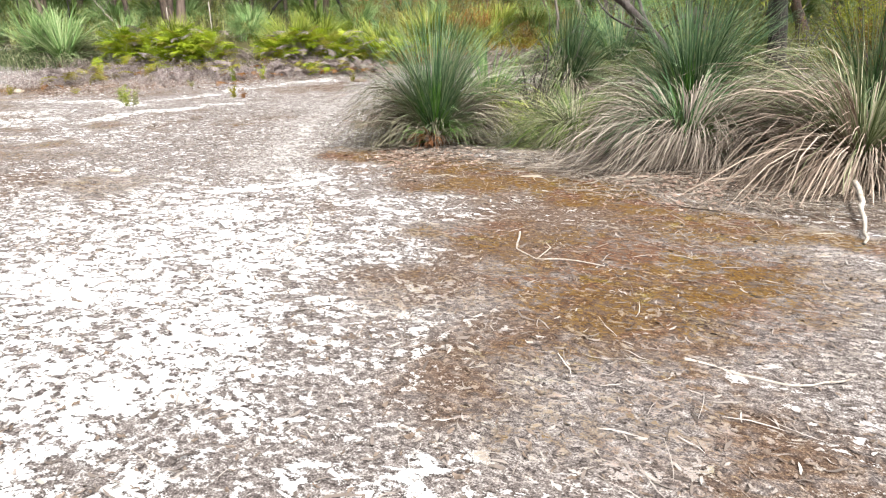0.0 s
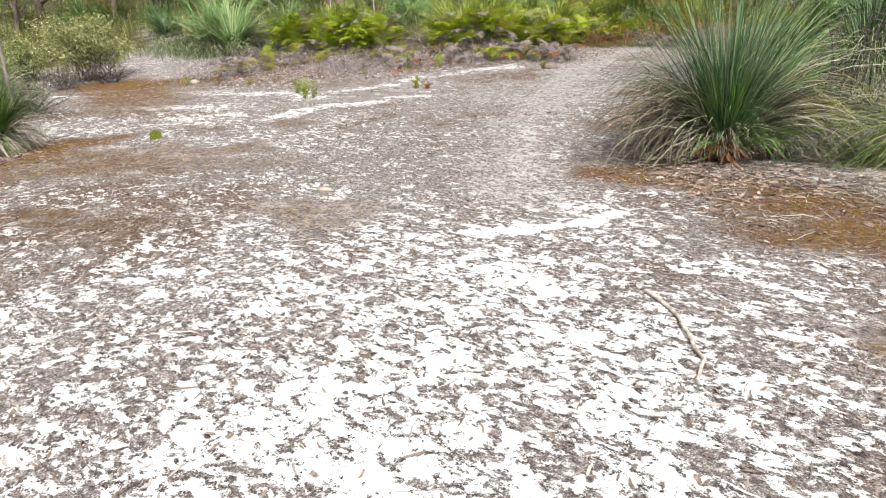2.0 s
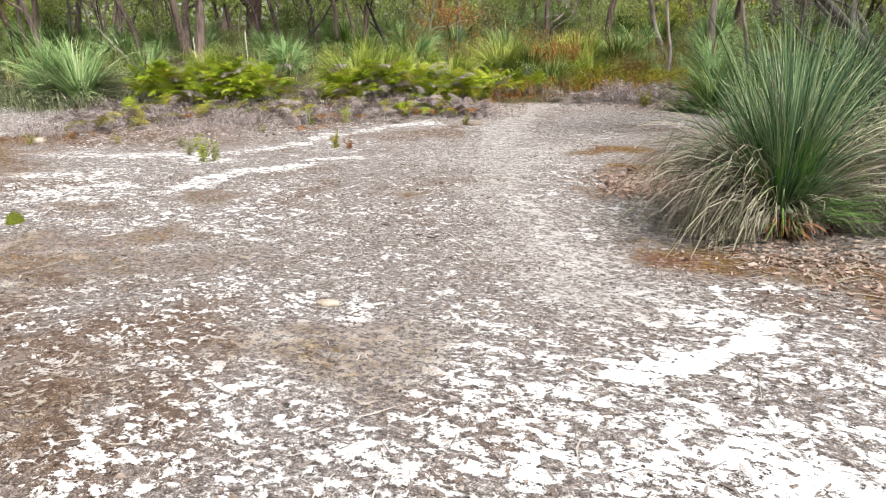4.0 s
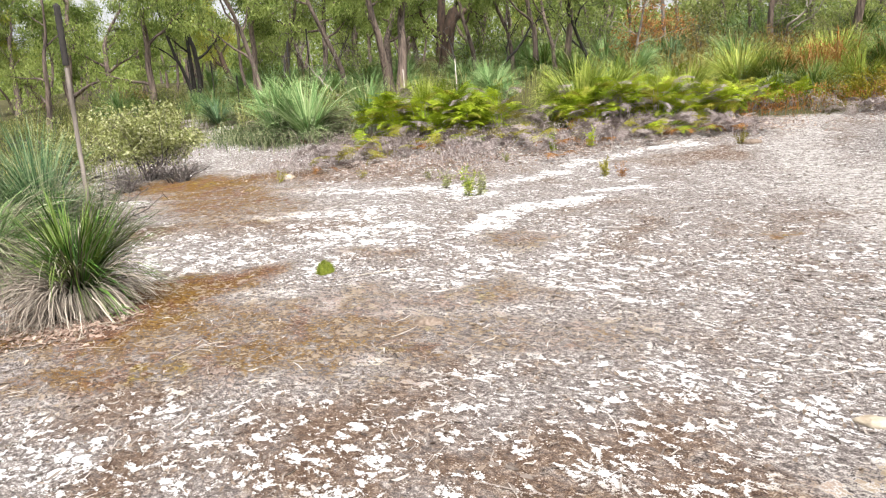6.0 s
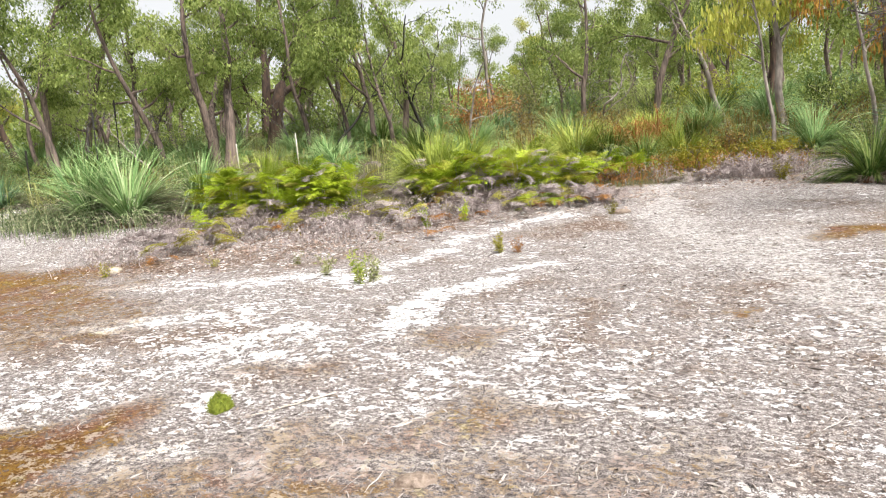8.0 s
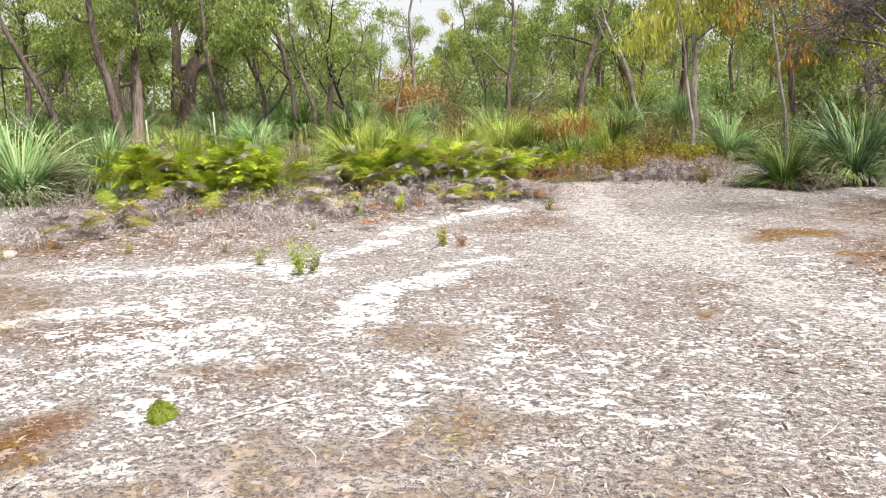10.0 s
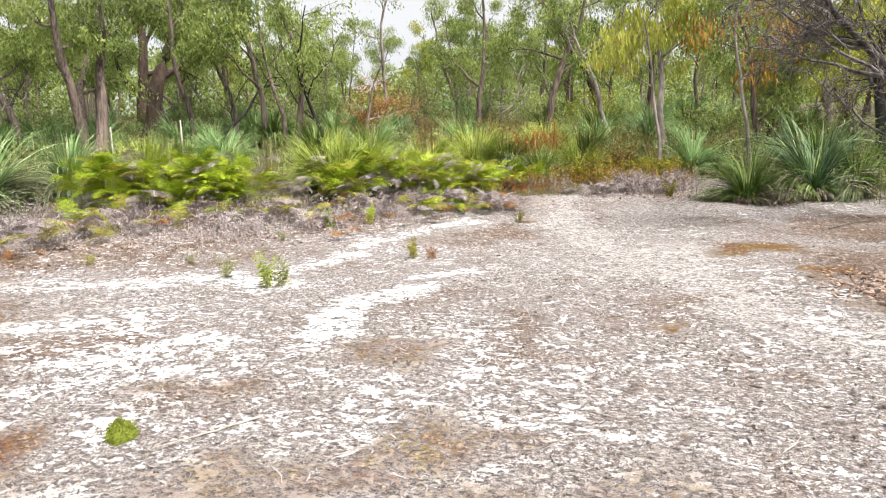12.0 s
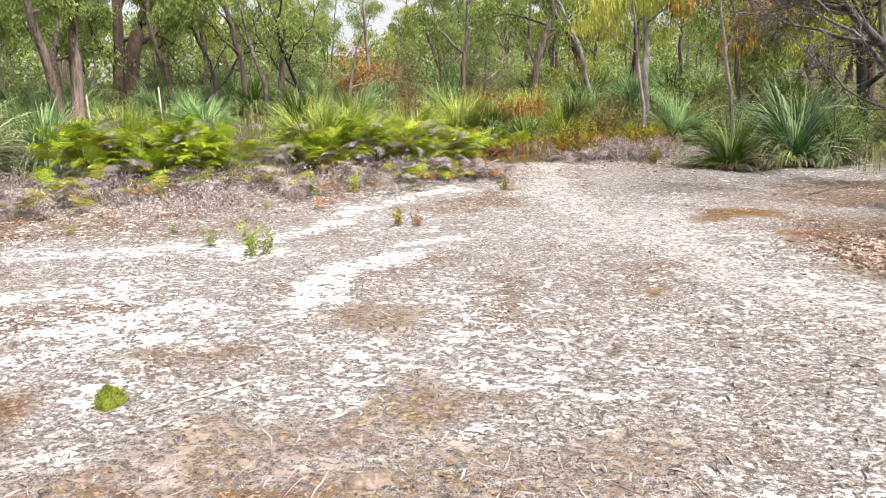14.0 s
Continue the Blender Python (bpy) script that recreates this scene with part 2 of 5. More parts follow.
    col = mix(calc("MULTIPLY", calc("MULTIPLY", cover(moss, 1.7, 1.7, 1.0, 0.38, 0.72), step(moss, 0.12, 0.4)), flecks), col, moss_c)
    col = mix(cover(green, 1.2, 0.6, 0.0, 0.4, 0.7), col, green_c)
    l.new(col, b.inputs["Base Color"])
    b.inputs["Roughness"].default_value = 0.95
    b.inputs["Specular IOR Level"].default_value = 0.15
    rough_h = calc("SUBTRACT", calc("MULTIPLY_ADD", fine, 0.7, calc("MULTIPLY", tiny, 0.5)), calc("MULTIPLY", bare, 0.45))
    bp = n.new("ShaderNodeBump")
    bp.inputs["Strength"].default_value, bp.inputs["Distance"].default_value = 0.85, 0.02
    l.new(rough_h, bp.inputs["Height"])
    l.new(bp.outputs[0], b.inputs["Normal"])
    return m


M_GROUND = ground_material()
M_BLUE = leaf_material("blue_green_blade", [(0.01, 0.022, 0.01), (0.04, 0.085, 0.036), (0.1, 0.19, 0.085), (0.26, 0.34, 0.17), (0.62, 0.57, 0.4)], 0.5, 0.05)
M_GREEN = leaf_material("green_blade", [(0.01, 0.026, 0.005), (0.05, 0.105, 0.016), (0.13, 0.21, 0.038), (0.3, 0.36, 0.11), (0.6, 0.54, 0.33)], 0.5, 0.06)
M_FAN = leaf_material("young_green_blade", [(0.015, 0.05, 0.008), (0.06, 0.16, 0.024), (0.14, 0.29, 0.055), (0.34, 0.44, 0.13)], 0.45, 0.08)
M_YELLOW = leaf_material("yellow_green_blade", [(0.07, 0.11, 0.012), (0.26, 0.34, 0.05), (0.47, 0.52, 0.11), (0.68, 0.6, 0.27)])
M_ARCH = leaf_material("ageing_blade", [(0.03, 0.06, 0.02), (0.14, 0.19, 0.08), (0.35, 0.37, 0.21), (0.62, 0.57, 0.43)])
M_DEAD = leaf_material("dead_grey_blade", [(0.05, 0.04, 0.033), (0.18, 0.148, 0.122), (0.4, 0.34, 0.28), (0.8, 0.72, 0.62)], 0.8, 0.05)
M_DEAD_MIX = leaf_material("drying_blade", [(0.03, 0.038, 0.018), (0.15, 0.15, 0.09), (0.36, 0.335, 0.24), (0.75, 0.69, 0.55)], 0.7, 0.06)
M_STRAW = leaf_material("dry_straw_blade", [(0.05, 0.038, 0.028), (0.2, 0.15, 0.115), (0.46, 0.37, 0.3), (0.85, 0.74, 0.62)], 0.8, 0.05)
M_RUSSET = leaf_material("russet_dead_leaf", [(0.12, 0.05, 0.02), (0.33, 0.14, 0.04), (0.46, 0.23, 0.08), (0.5, 0.36, 0.2)], 0.8, 0.2)
M_RUST = leaf_material("rusty_leaf_base", [(0.06, 0.025, 0.012), (0.2, 0.085, 0.035), (0.36, 0.19, 0.1), (0.5, 0.38, 0.27)], 0.9, 0.0)
M_FERN = leaf_material("bracken_green", [(0.04, 0.07, 0.006), (0.21, 0.3, 0.014), (0.46, 0.57, 0.035), (0.72, 0.74, 0.16)], 0.7, 0.22, 3.0, 0.25, 0.95, 0.7)
M_FERN_OLD = leaf_material("bracken_yellowing", [(0.16, 0.12, 0.02), (0.3, 0.27, 0.03), (0.4, 0.39, 0.06), (0.45, 0.36, 0.15)], 0.6, 0.3, 3.0, 0.3, 0.9, 0.7)
M_FERN_DEAD = leaf_material("bracken_dead", [(0.11, 0.082, 0.075), (0.27, 0.22, 0.205), (0.44, 0.375, 0.36), (0.68, 0.62, 0.6)], 0.9, 0.1, 3.0, 0.7, 0.5, 0.7)
M_GUM = leaf_material("gum_leaf", [(0.03, 0.055, 0.013), (0.16, 0.225, 0.05), (0.41, 0.48, 0.14), (0.78, 0.78, 0.4)], 0.4, 0.36, 1.7, 0.5, 0.4, 1.0)
M_GUM_YELLOW = leaf_material("gum_leaf_yellow", [(0.16, 0.19, 0.025), (0.35, 0.39, 0.055), (0.53, 0.52, 0.11), (0.72, 0.42, 0.12)], 0.42, 0.38, 1.7, 0.5, 0.4, 1.0)
M_ORANGE = leaf_material("withered_gum_leaf", [(0.1, 0.05, 0.012), (0.3, 0.15, 0.03), (0.5, 0.27, 0.05), (0.42, 0.42, 0.1)], 0.5, 0.3, 0.9)
M_SHRUB = leaf_material("shrub_leaf", [(0.04, 0.06, 0.015), (0.16, 0.19, 0.05), (0.34, 0.35, 0.12), (0.62, 0.58, 0.34)], 0.5, 0.3)
M_PALE = leaf_material("pale_shrub_leaf", [(0.1, 0.12, 0.03), (0.26, 0.29, 0.09), (0.46, 0.47, 0.23), (0.78, 0.76, 0.58)], 0.5, 0.2)
M_SHRUB_RED = leaf_material("reddish_shrub_leaf", [(0.1, 0.06, 0.02), (0.24, 0.15, 0.045), (0.33, 0.25, 0.075), (0.38, 0.35, 0.13)], 0.6, 0.3)
M_CUSHION = leaf_material("cushion_moss", [(0.015, 0.024, 0.005), (0.09, 0.12, 0.017), (0.23, 0.265, 0.038), (0.44, 0.46, 0.12)], 0.9, 0.0, 30)
M_BARK = bark_material("fibrous_bark", (0.028, 0.02, 0.017), (0.25, 0.185, 0.15), 0.13, 16.0, 1.0)
M_BARK_RED = bark_material("reddish_dark_bark", (0.03, 0.02, 0.016), (0.14, 0.085, 0.06))
M_BLUE_PALE = leaf_material("silvery_blade", [(0.05, 0.11, 0.045), (0.16, 0.29, 0.09), (0.34, 0.46, 0.19), (0.64, 0.68, 0.42)])
M_BARK_PALE = bark_material("pale_smooth_bark", (0.1, 0.08, 0.065), (0.4, 0.345, 0.3), 0.25, 10, 0.8)
M_BLACK = bark_material("charred_bark", (0.01, 0.009, 0.008), (0.045, 0.038, 0.033))
M_TWIG = bark_material("grey_dead_wood", (0.03, 0.024, 0.022), (0.2, 0.172, 0.16), 0.4, 18, 0.8)
M_DARK_WOOD = bark_material("weathered_dark_wood", (0.02, 0.015, 0.013), (0.15, 0.125, 0.115), 0.3, 20, 1.0)
M_STICK = bark_material("bleached_stick", (0.3, 0.25, 0.2), (0.68, 0.62, 0.55), 0.5, 30, 0.3)
M_BASE = bark_material("leaf_base_brown", (0.06, 0.03, 0.015), (0.25, 0.12, 0.05), 0.2, 30)
M_FLAKE = leaf_material("dry_litter_flake", [(0.09, 0.072, 0.062), (0.24, 0.2, 0.175), (0.5, 0.45, 0.41), (0.8, 0.77, 0.73)], 0.85, 0.1)
M_FLAKE_RED = leaf_material("fallen_leaf_pink_brown", [(0.1, 0.06, 0.045), (0.3, 0.2, 0.155), (0.5, 0.38, 0.31), (0.74, 0.64, 0.55)], 0.7, 0.15)
M_STONE = bark_material("sandy_stone", (0.3, 0.24, 0.17), (0.55, 0.48, 0.38), 1.0, 18, 0.6)
M_CLOD = bark_material("crusted_soil_clod", (0.12, 0.08, 0.055), (0.32, 0.25, 0.2), 1.0, 40, 0.8)

# ---------------------------------------------------------------- ground
def spots(x, y, rows):
    """Soft ovals: x, y, half-length, half-width, turn in degrees, amount."""
    out = np.zeros_like(x)
    for cx, cy, rx, ry, turn, amount in rows:
        c, s = math.cos(radians(turn)), math.sin(radians(turn))
        u, v = ((x - cx) * c + (y - cy) * s) / rx, (-(x - cx) * s + (y - cy) * c) / ry
        out = np.maximum(out, amount * np.clip(1.5 - np.hypot(u, v), 0, 1))
    return out


def strokes(x, y, points, width, amount):
    """A soft band along a line."""
    d = np.full_like(x, 1e9)
    for (ax, ay), (bx, by) in zip(points, points[1:]):
        dx, dy = bx - ax, by - ay
        f = np.clip(((x - ax) * dx + (y - ay) * dy) / (dx * dx + dy * dy), 0, 1)
        d = np.minimum(d, np.hypot(x - ax - f * dx, y - ay - f * dy))
    return amount * np.clip(1.5 - d / width, 0, 1)


def ground_masks(x, y):
    wx = x + (fbm(x * 1.7, y * 1.7, 11) - 0.5) * 0.9
    wy = y + (fbm(x * 1.7, y * 1.7, 23) - 0.5) * 0.9
    nx = x + (fbm(x * 3, y * 3, 11) - 0.5) * 0.55
    ny = y + (fbm(x * 3, y * 3, 23) - 0.5) * 0.55
    sand = np.interp(y, [6.8, 8.3, 11.3, 13.2, 16], [0.395, 0.385, 0.38, 0.25, 0.2]) + 0.28 * (fbm(x * 0.6, y * 0.6, 31) - 0.5)
    sand = np.maximum(sand, spots(wx, wy, [(-1.2, 5.0, 1.3, 2.8, 0, 0.55), (-1.3, 7.1, 1.0, 0.9, 15, 0.58), (-2.6, 5.4, 1.0, 1.7, 10, 0.5), (-0.4, 4.6, 0.7, 1.4, 0, 0.64), (-0.7, 6.2, 0.85, 0.9, 0, 0.62), (-1.6, 5.0, 1.1, 1.2, 0, 0.62), (-5.6, 7.35, 0.2, 0.1, 0, 0.65),
                                           (-2.2, 7.6, 1.3, 0.7, 0, 0.5), (-7.3, 11.4, 0.9, 0.35, 0, 0.42), (-6.4, 10.6, 1.2, 0.35, 0, 0.47), (-8.6, 13.8, 2.0, 0.7, 0, 0.5), (-7.4, 12.6, 1.2, 0.8, -15, 0.48)]))
    sand = np.maximum(sand, strokes(nx, ny, [(-0.55, 8.4), (-1.0, 8.15), (-1.6, 7.85)], 0.13, 0.9))
    sand = np.maximum(sand, strokes(nx, ny, [(-6.05, 12.45), (-5.84, 13.2), (-5.44, 13.95), (-4.8, 14.15)], 0.28, 0.56))
    sand = np.maximum(sand, strokes(nx, ny, [(-4.75, 14.75), (-4.05, 14.95)], 0.18, 0.56))
    sand = np.maximum(sand, strokes(nx, ny, [(-6.4, 15.9), (-5.7, 16.2), (-5.1, 17.05), (-4.0, 18.2), (-2.95, 18.7)], 0.3, 0.53))
    sand = np.maximum(sand, strokes(nx, ny, [(-7.0, 15.7), (-6.3, 14.8)], 0.36, 0.52))
    sand = np.maximum(sand, strokes(wx, wy, [(-10.4, 16.2), (-8.8, 15.7), (-7.6, 15.5)], 0.4, 0.52))
    sand = np.maximum(sand, strokes(wx, wy, [(-12.3, 18.6), (-13.7, 19.9), (-15.5, 21.8), (-18, 26)], 0.2, 0.3))
    sand = np.maximum(sand, strokes(nx, ny, [(-1.85, 12.0), (-1.69, 10.4), (-1.45, 9.45), (-0.85, 8.5)], 0.3, 0.53))
    sand = np.maximum(sand, strokes(wx, wy, [(-13.2, 15.5), (-11.5, 14.6)], 0.3, 0.55))
    brown = spots(wx, wy, [(1.75, 6.2, 1.4, 2.9, 0, 0.75), (-5.4, 8.0, 2.3, 1.5, 0, 0.68), (0.9, 8.3, 1.1, 0.8, -20, 0.85), (2.6, 8.3, 1.8, 0.7, -25, 0.7), (4.2, 7.2, 1.2, 0.7, -30, 0.7), (-3.2, 17.2, 1.3, 0.5, 0, 0.8), (-4.2, 12.2, 1.2, 1.2, 0, 0.45),
                           (-6.6, 8.8, 2.2, 1.2, 0, 0.5), (-4.4, 9.6, 1.4, 0.8, 0, 0.35), (-9.5, 13.4, 2.4, 1.2, 0, 0.6), (-9.0, 17.6, 2.6, 0.9, 0, 0.7), (0.6, 2.0, 2.2, 1.2, 0, 0.5), (-5, 18.8, 2.0, 0.6, 0, 0.6), (3.2, 16.0, 2.6, 1.5, 0, 0.7), (0.9, 13.4, 1.2, 1.8, 0, 0.7), (4.5, 13.0, 3.0, 3.0, 0, 0.6)])
    sand = sand - 0.24 * spots(wx, wy, [(2.1, 5.2, 1.3, 3.4, 0, 1.0), (0.9, 8.3, 1.1, 0.8, -20, 1.0), (-3.6, 12.6, 1.1, 1.6, 0, 0.7), (-3.2, 17.2, 1.3, 0.5, 0, 1), (-3.2, 10.2, 2.6, 2.0, 0, 0.55), (1.0, 19.0, 3.0, 1.5, 0, 0.5), (-7.5, 9.2, 1.8, 0.9, 0, 0.3), (-5.4, 7.0, 1.3, 1.0, 0, 0.6), (-12.7, 17.0, 1.8, 1.0, 0, 0.9), (2.6, 8.3, 1.8, 0.7, -25, 0.8), (4.2, 7.2, 1.2, 0.7, -30, 0.8), (-10.9, 14.9, 1.8, 0.9, 0, 0.8), (3.4, 16.0, 2.6, 1.6, 0, 0.8), (0.9, 13.4, 1.2, 1.8, 0, 0.8), (5.0, 13.0, 3.0, 3.0, 0, 0.8)])
    moss = spots(wx, wy, [(-8.5, 10.7, 1.0, 0.5, 60, 0.98), (-9.1, 9.4, 0.8, 0.45, 40, 0.9), (-12.7, 17.2, 2.0, 1.0, 0, 0.75), (-11.4, 16.1, 1.9, 0.7, 0, 0.7), (0.1, 15.1, 0.75, 0.4, 0, 0.9),
                          (-0.2, 13.45, 0.5, 0.28, 0, 0.95), (-3.07, 12.2, 0.3, 0.12, 30, 0.6), (-9.7, 14.3, 1.6, 0.7, 0, 0.48), (-10.6, 17.5, 0.8, 0.25, 0, 0.5), (-0.9, 12.1, 0.35, 0.5, 0, 0.45)])
    moss = np.maximum(moss, spots(wx, wy, [(-5.4, 12.35, 0.5, 0.45, 0, 0.5), (-5.66, 10.7, 0.8, 0.4, 0, 0.5), (-6.9, 11.9, 0.7, 0.3, 0, 0.42), (-5.5, 7.7, 0.8, 0.5, 0, 0.42), (-7.2, 9.8, 1.9, 1.1, 0, 0.58),
                                           (-4.9, 7.7, 1.4, 0.7, 0, 0.34), (-3.4, 8.3, 0.9, 0.5, 0, 0.47), (-6.6, 10.6, 0.9, 0.35, 0, 0.55), (2.2, 5.4, 1.3, 1.1, -20, 0.6), (1.7, 4.2, 0.9, 0.9, 0, 0.38), (0.9, 5.2, 0.5, 0.6, 0, 0.4), (1.2, 6.5, 0.6, 0.6, 0, 0.55), (3.2, 6.4, 1.0, 0.6, -30, 0.66), (0.9, 8.0, 0.7, 0.5, -30, 0.62), (-5.4, 9.8, 1.6, 0.7, 10, 0.44)]))
    moss = np.maximum(moss, strokes(wx, wy, [(-0.75, 10.0), (0.3, 9.4), (1.5, 8.5), (2.4, 7.5), (3.7, 6.2), (5.5, 5.0)], 0.42, 0.74))
    moss = np.maximum(moss, spots(wx, wy, [(-10.9, 15.0, 1.7, 0.8, 0, 0.62), (-9.6, 13.5, 1.2, 0.5, 0, 0.52), (-8.2, 10.0, 1.1, 0.6, 40, 0.75), (-7.6, 9.3, 0.9, 0.5, 30, 0.6)]))
    brown = np.maximum(brown, 0.42 * fbm(x * 0.8, y * 0.8, 57) + 0.08)
    moss = np.maximum(moss, 0.27 * np.clip(fbm(x * 0.7, y * 0.7, 63) * 2.2 - 0.75, 0, 1) * np.clip((13.5 - y) / 2, 0, 1))
    moss = moss * np.clip(1 - (sand - 0.5) * 4, 0, 1)
    brown = brown * np.clip(1 - (sand - 0.5) * 4, 0, 1)
    path = strokes(wx + 0.35 * (fbm(x * 0.9, y * 0.9, 19) - 0.5), wy, [(-1.2, 8.9), (-1.5, 9.5), (-1.7, 10.4), (-1.9, 12.3), (-1.75, 14.6), (-1.6, 16.4), (-1.5, 18.2), (-0.8, 20.0), (-0.1, 21.4)], 0.62, 0.55)
    path = np.maximum(path, strokes(wx, wy, [(-1.75, 14.6), (0.8, 16.4), (2.8, 17.2)], 0.5, 0.3))
    path = np.maximum(path, spots(wx, wy, [(-1.0, 15.2, 1.2, 1.2, 0, 0.55), (-2.4, 14.8, 1.2, 1.0, 0, 0.45), (1.0, 18.6, 2.4, 1.1, 0, 0.42), (-0.5, 11.0, 0.8, 0.8, 0, 0.45),
                                           (0.6, 10.4, 1.3, 1.2, 0, 0.38), (3.6, 9.0, 1.7, 1.5, 0, 0.4), (-9.9, 10.9, 1.2, 1.1, 0, 0.5)]))
    path = np.maximum(path, strokes(wx, wy, [(-11.6, 17.2), (-12.3, 18.6), (-13.7, 19.9), (-15.5, 21.8), (-18, 26)], 0.5, 0.42))
    path = np.maximum(path, np.interp(y, [11.5, 14.5], [0, 0.32]) * np.interp(x, [-8, -5, 1, 3], [0.5, 1, 1, 0.6]) * (0.6 + 0.8 * fbm(x * 0.7, y * 0.7, 83)))
    edge = 20.5 + 0.6 * (fbm(x * 0.5, y * 0.5, 71) - 0.5) + np.where(x < -10.5, (-10.5 - x) * 0.35, 0) + 1.2 * np.clip((x - 0.2) / 1.5, 0, 1)
    green = np.clip((y - edge) / 1.5, 0, 1)
    green = np.maximum(green, np.clip((np.abs(x + 4.5) - 12.5) / 3, 0, 1) * np.clip((y - 8) / 4, 0, 1))
    green = green * (1 - strokes(wx, wy, [(-12.3, 18.6), (-13.7, 19.9), (-15.5, 21.8), (-18, 26), (-21, 29)], 0.45, 1.0))
    return {"sand": sand, "moss": moss, "brown": brown, "path": path, "green": green}


def spaced(lo, hi, fine, far):
    core = np.arange(lo, hi, fine)
    out, step = [], fine
    p = hi
    while p < far:
        step *= 1.16
        p += step
        out.append(p)
    out2, step, p = [], fine, lo
    while p > -far:
        step *= 1.16
        p -= step
        out2.append(p)
    return np.array(out2[::-1] + list(core) + out)


def build_ground():
    xs, ys = spaced(-14, 6, 0.07, 400), spaced(0.5, 23, 0.07, 400)
    gx, gy = np.meshgrid(xs, ys)
    x, y = gx.ravel(), gy.ravel()
    masks = ground_masks(x, y)
    near = np.clip((30 - np.hypot(x + 4, y - 11)) / 8, 0, 1)
    z = height(x, y) + near * ((fbm(x * 7, y * 7, 41) - 0.5) * 0.035 + masks["moss"] * 0.012 - masks["path"] * 0.015 - np.clip(masks["sand"] - 0.5, 0, 1) * 0.015)
    nx, ny = len(xs), len(ys)
    i, j = np.meshgrid(np.arange(nx - 1), np.arange(ny - 1))
    a = (j * nx + i).ravel()
    me = quad_mesh("ground", np.stack([x, y, z], 1), np.stack([a, a + 1, a + nx + 1, a + nx], 1), True)
    for name, v in masks.items():
        at = me.attributes.new(name, "FLOAT", "POINT")
        at.data.foreach_set("value", v.astype(np.float32))
    whole("ground", me, M_GROUND, "white sand with grey lichen crust, brown litter and orange moss", "ground", kind="structure")


build_ground()


# ---------------------------------------------------------------- grass trees
def blades(r, n, length, lift, droop, base, width, k=6, low=0.0, lean=None, front=1.0, gap=(3.2, 2.0)):
    """Long blades from a small crown; lift is the angle range over the ground, droop how far they fall."""
    tuft = r.integers(0, max(8, n // 20), n)
    az = r.uniform(0, 2 * np.pi, n)[tuft] + r.normal(0, 0.13, n)
    el = np.radians(r.uniform(*lift, n)[tuft] + r.normal(0, 5, n))
    ln = r.uniform(*length, n) * (1 - (1 - front) * np.clip(gap[0] * np.cos(az + np.pi / 2) - gap[1], 0, 1) * r.uniform(0.8, 1, n))
    fall = (r.uniform(*droop, n) + np.where(r.uniform(0, 1, n) < 0.16, r.uniform(0.6, 1.8, n), 0))[tuft] + r.normal(0, 0.15, n)
    out = np.stack([np.cos(az), np.sin(az), np.zeros(n)], 1)
    side = np.stack([-np.sin(az), np.cos(az), np.zeros(n)], 1)
    sway = r.normal(0, 0.25, n)
    rad = base * np.sqrt(r.uniform(0.02, 1, n))
    p = out * rad[:, None] + np.array([0, 0, 1.0]) * (low + r.uniform(-0.06, 0.06, n))[:, None]
    pts, e = [p], el
    kink = np.where(r.uniform(0, 1, n) < 0.2, r.integers(2, k, n), 99)
    for s in range(k - 1):
        e = e - fall * (0.35 + 1.3 * s / (k - 1)) / (k - 1) - np.where(kink == s, 0.9, 0)
        step = ln[:, None] / (k - 1)
        d = out * np.cos(e)[:, None] + np.array([0, 0, 1.0]) * np.sin(e)[:, None] + side * (sway * s / (k - 1) * 0.5)[:, None]
        if lean is not None:
            d = d + np.array(lean) * (s / k)
        p = p + d * step
        p[:, 2] = np.maximum(p[:, 2], 0.015 + 0.02 * (np.arange(n) % 5))
        pts.append(p)
    paths = np.stack(pts, 1)
    w = width * r.uniform(0.7, 1.3, n)[:, None] * np.interp(np.linspace(0, 1, k), [0, 0.3, 0.8, 1], [1, 1, 0.6, 0.12])[None, :]
    tilt = side + np.array([0, 0, 1.0]) * r.normal(0, 0.35, n)[:, None] + out * r.normal(0, 0.3, n)[:, None]
    tilt /= np.linalg.norm(tilt, axis=1)[:, None]
    return ribbons(paths, w, tilt)


GRASS_MESHES = {}


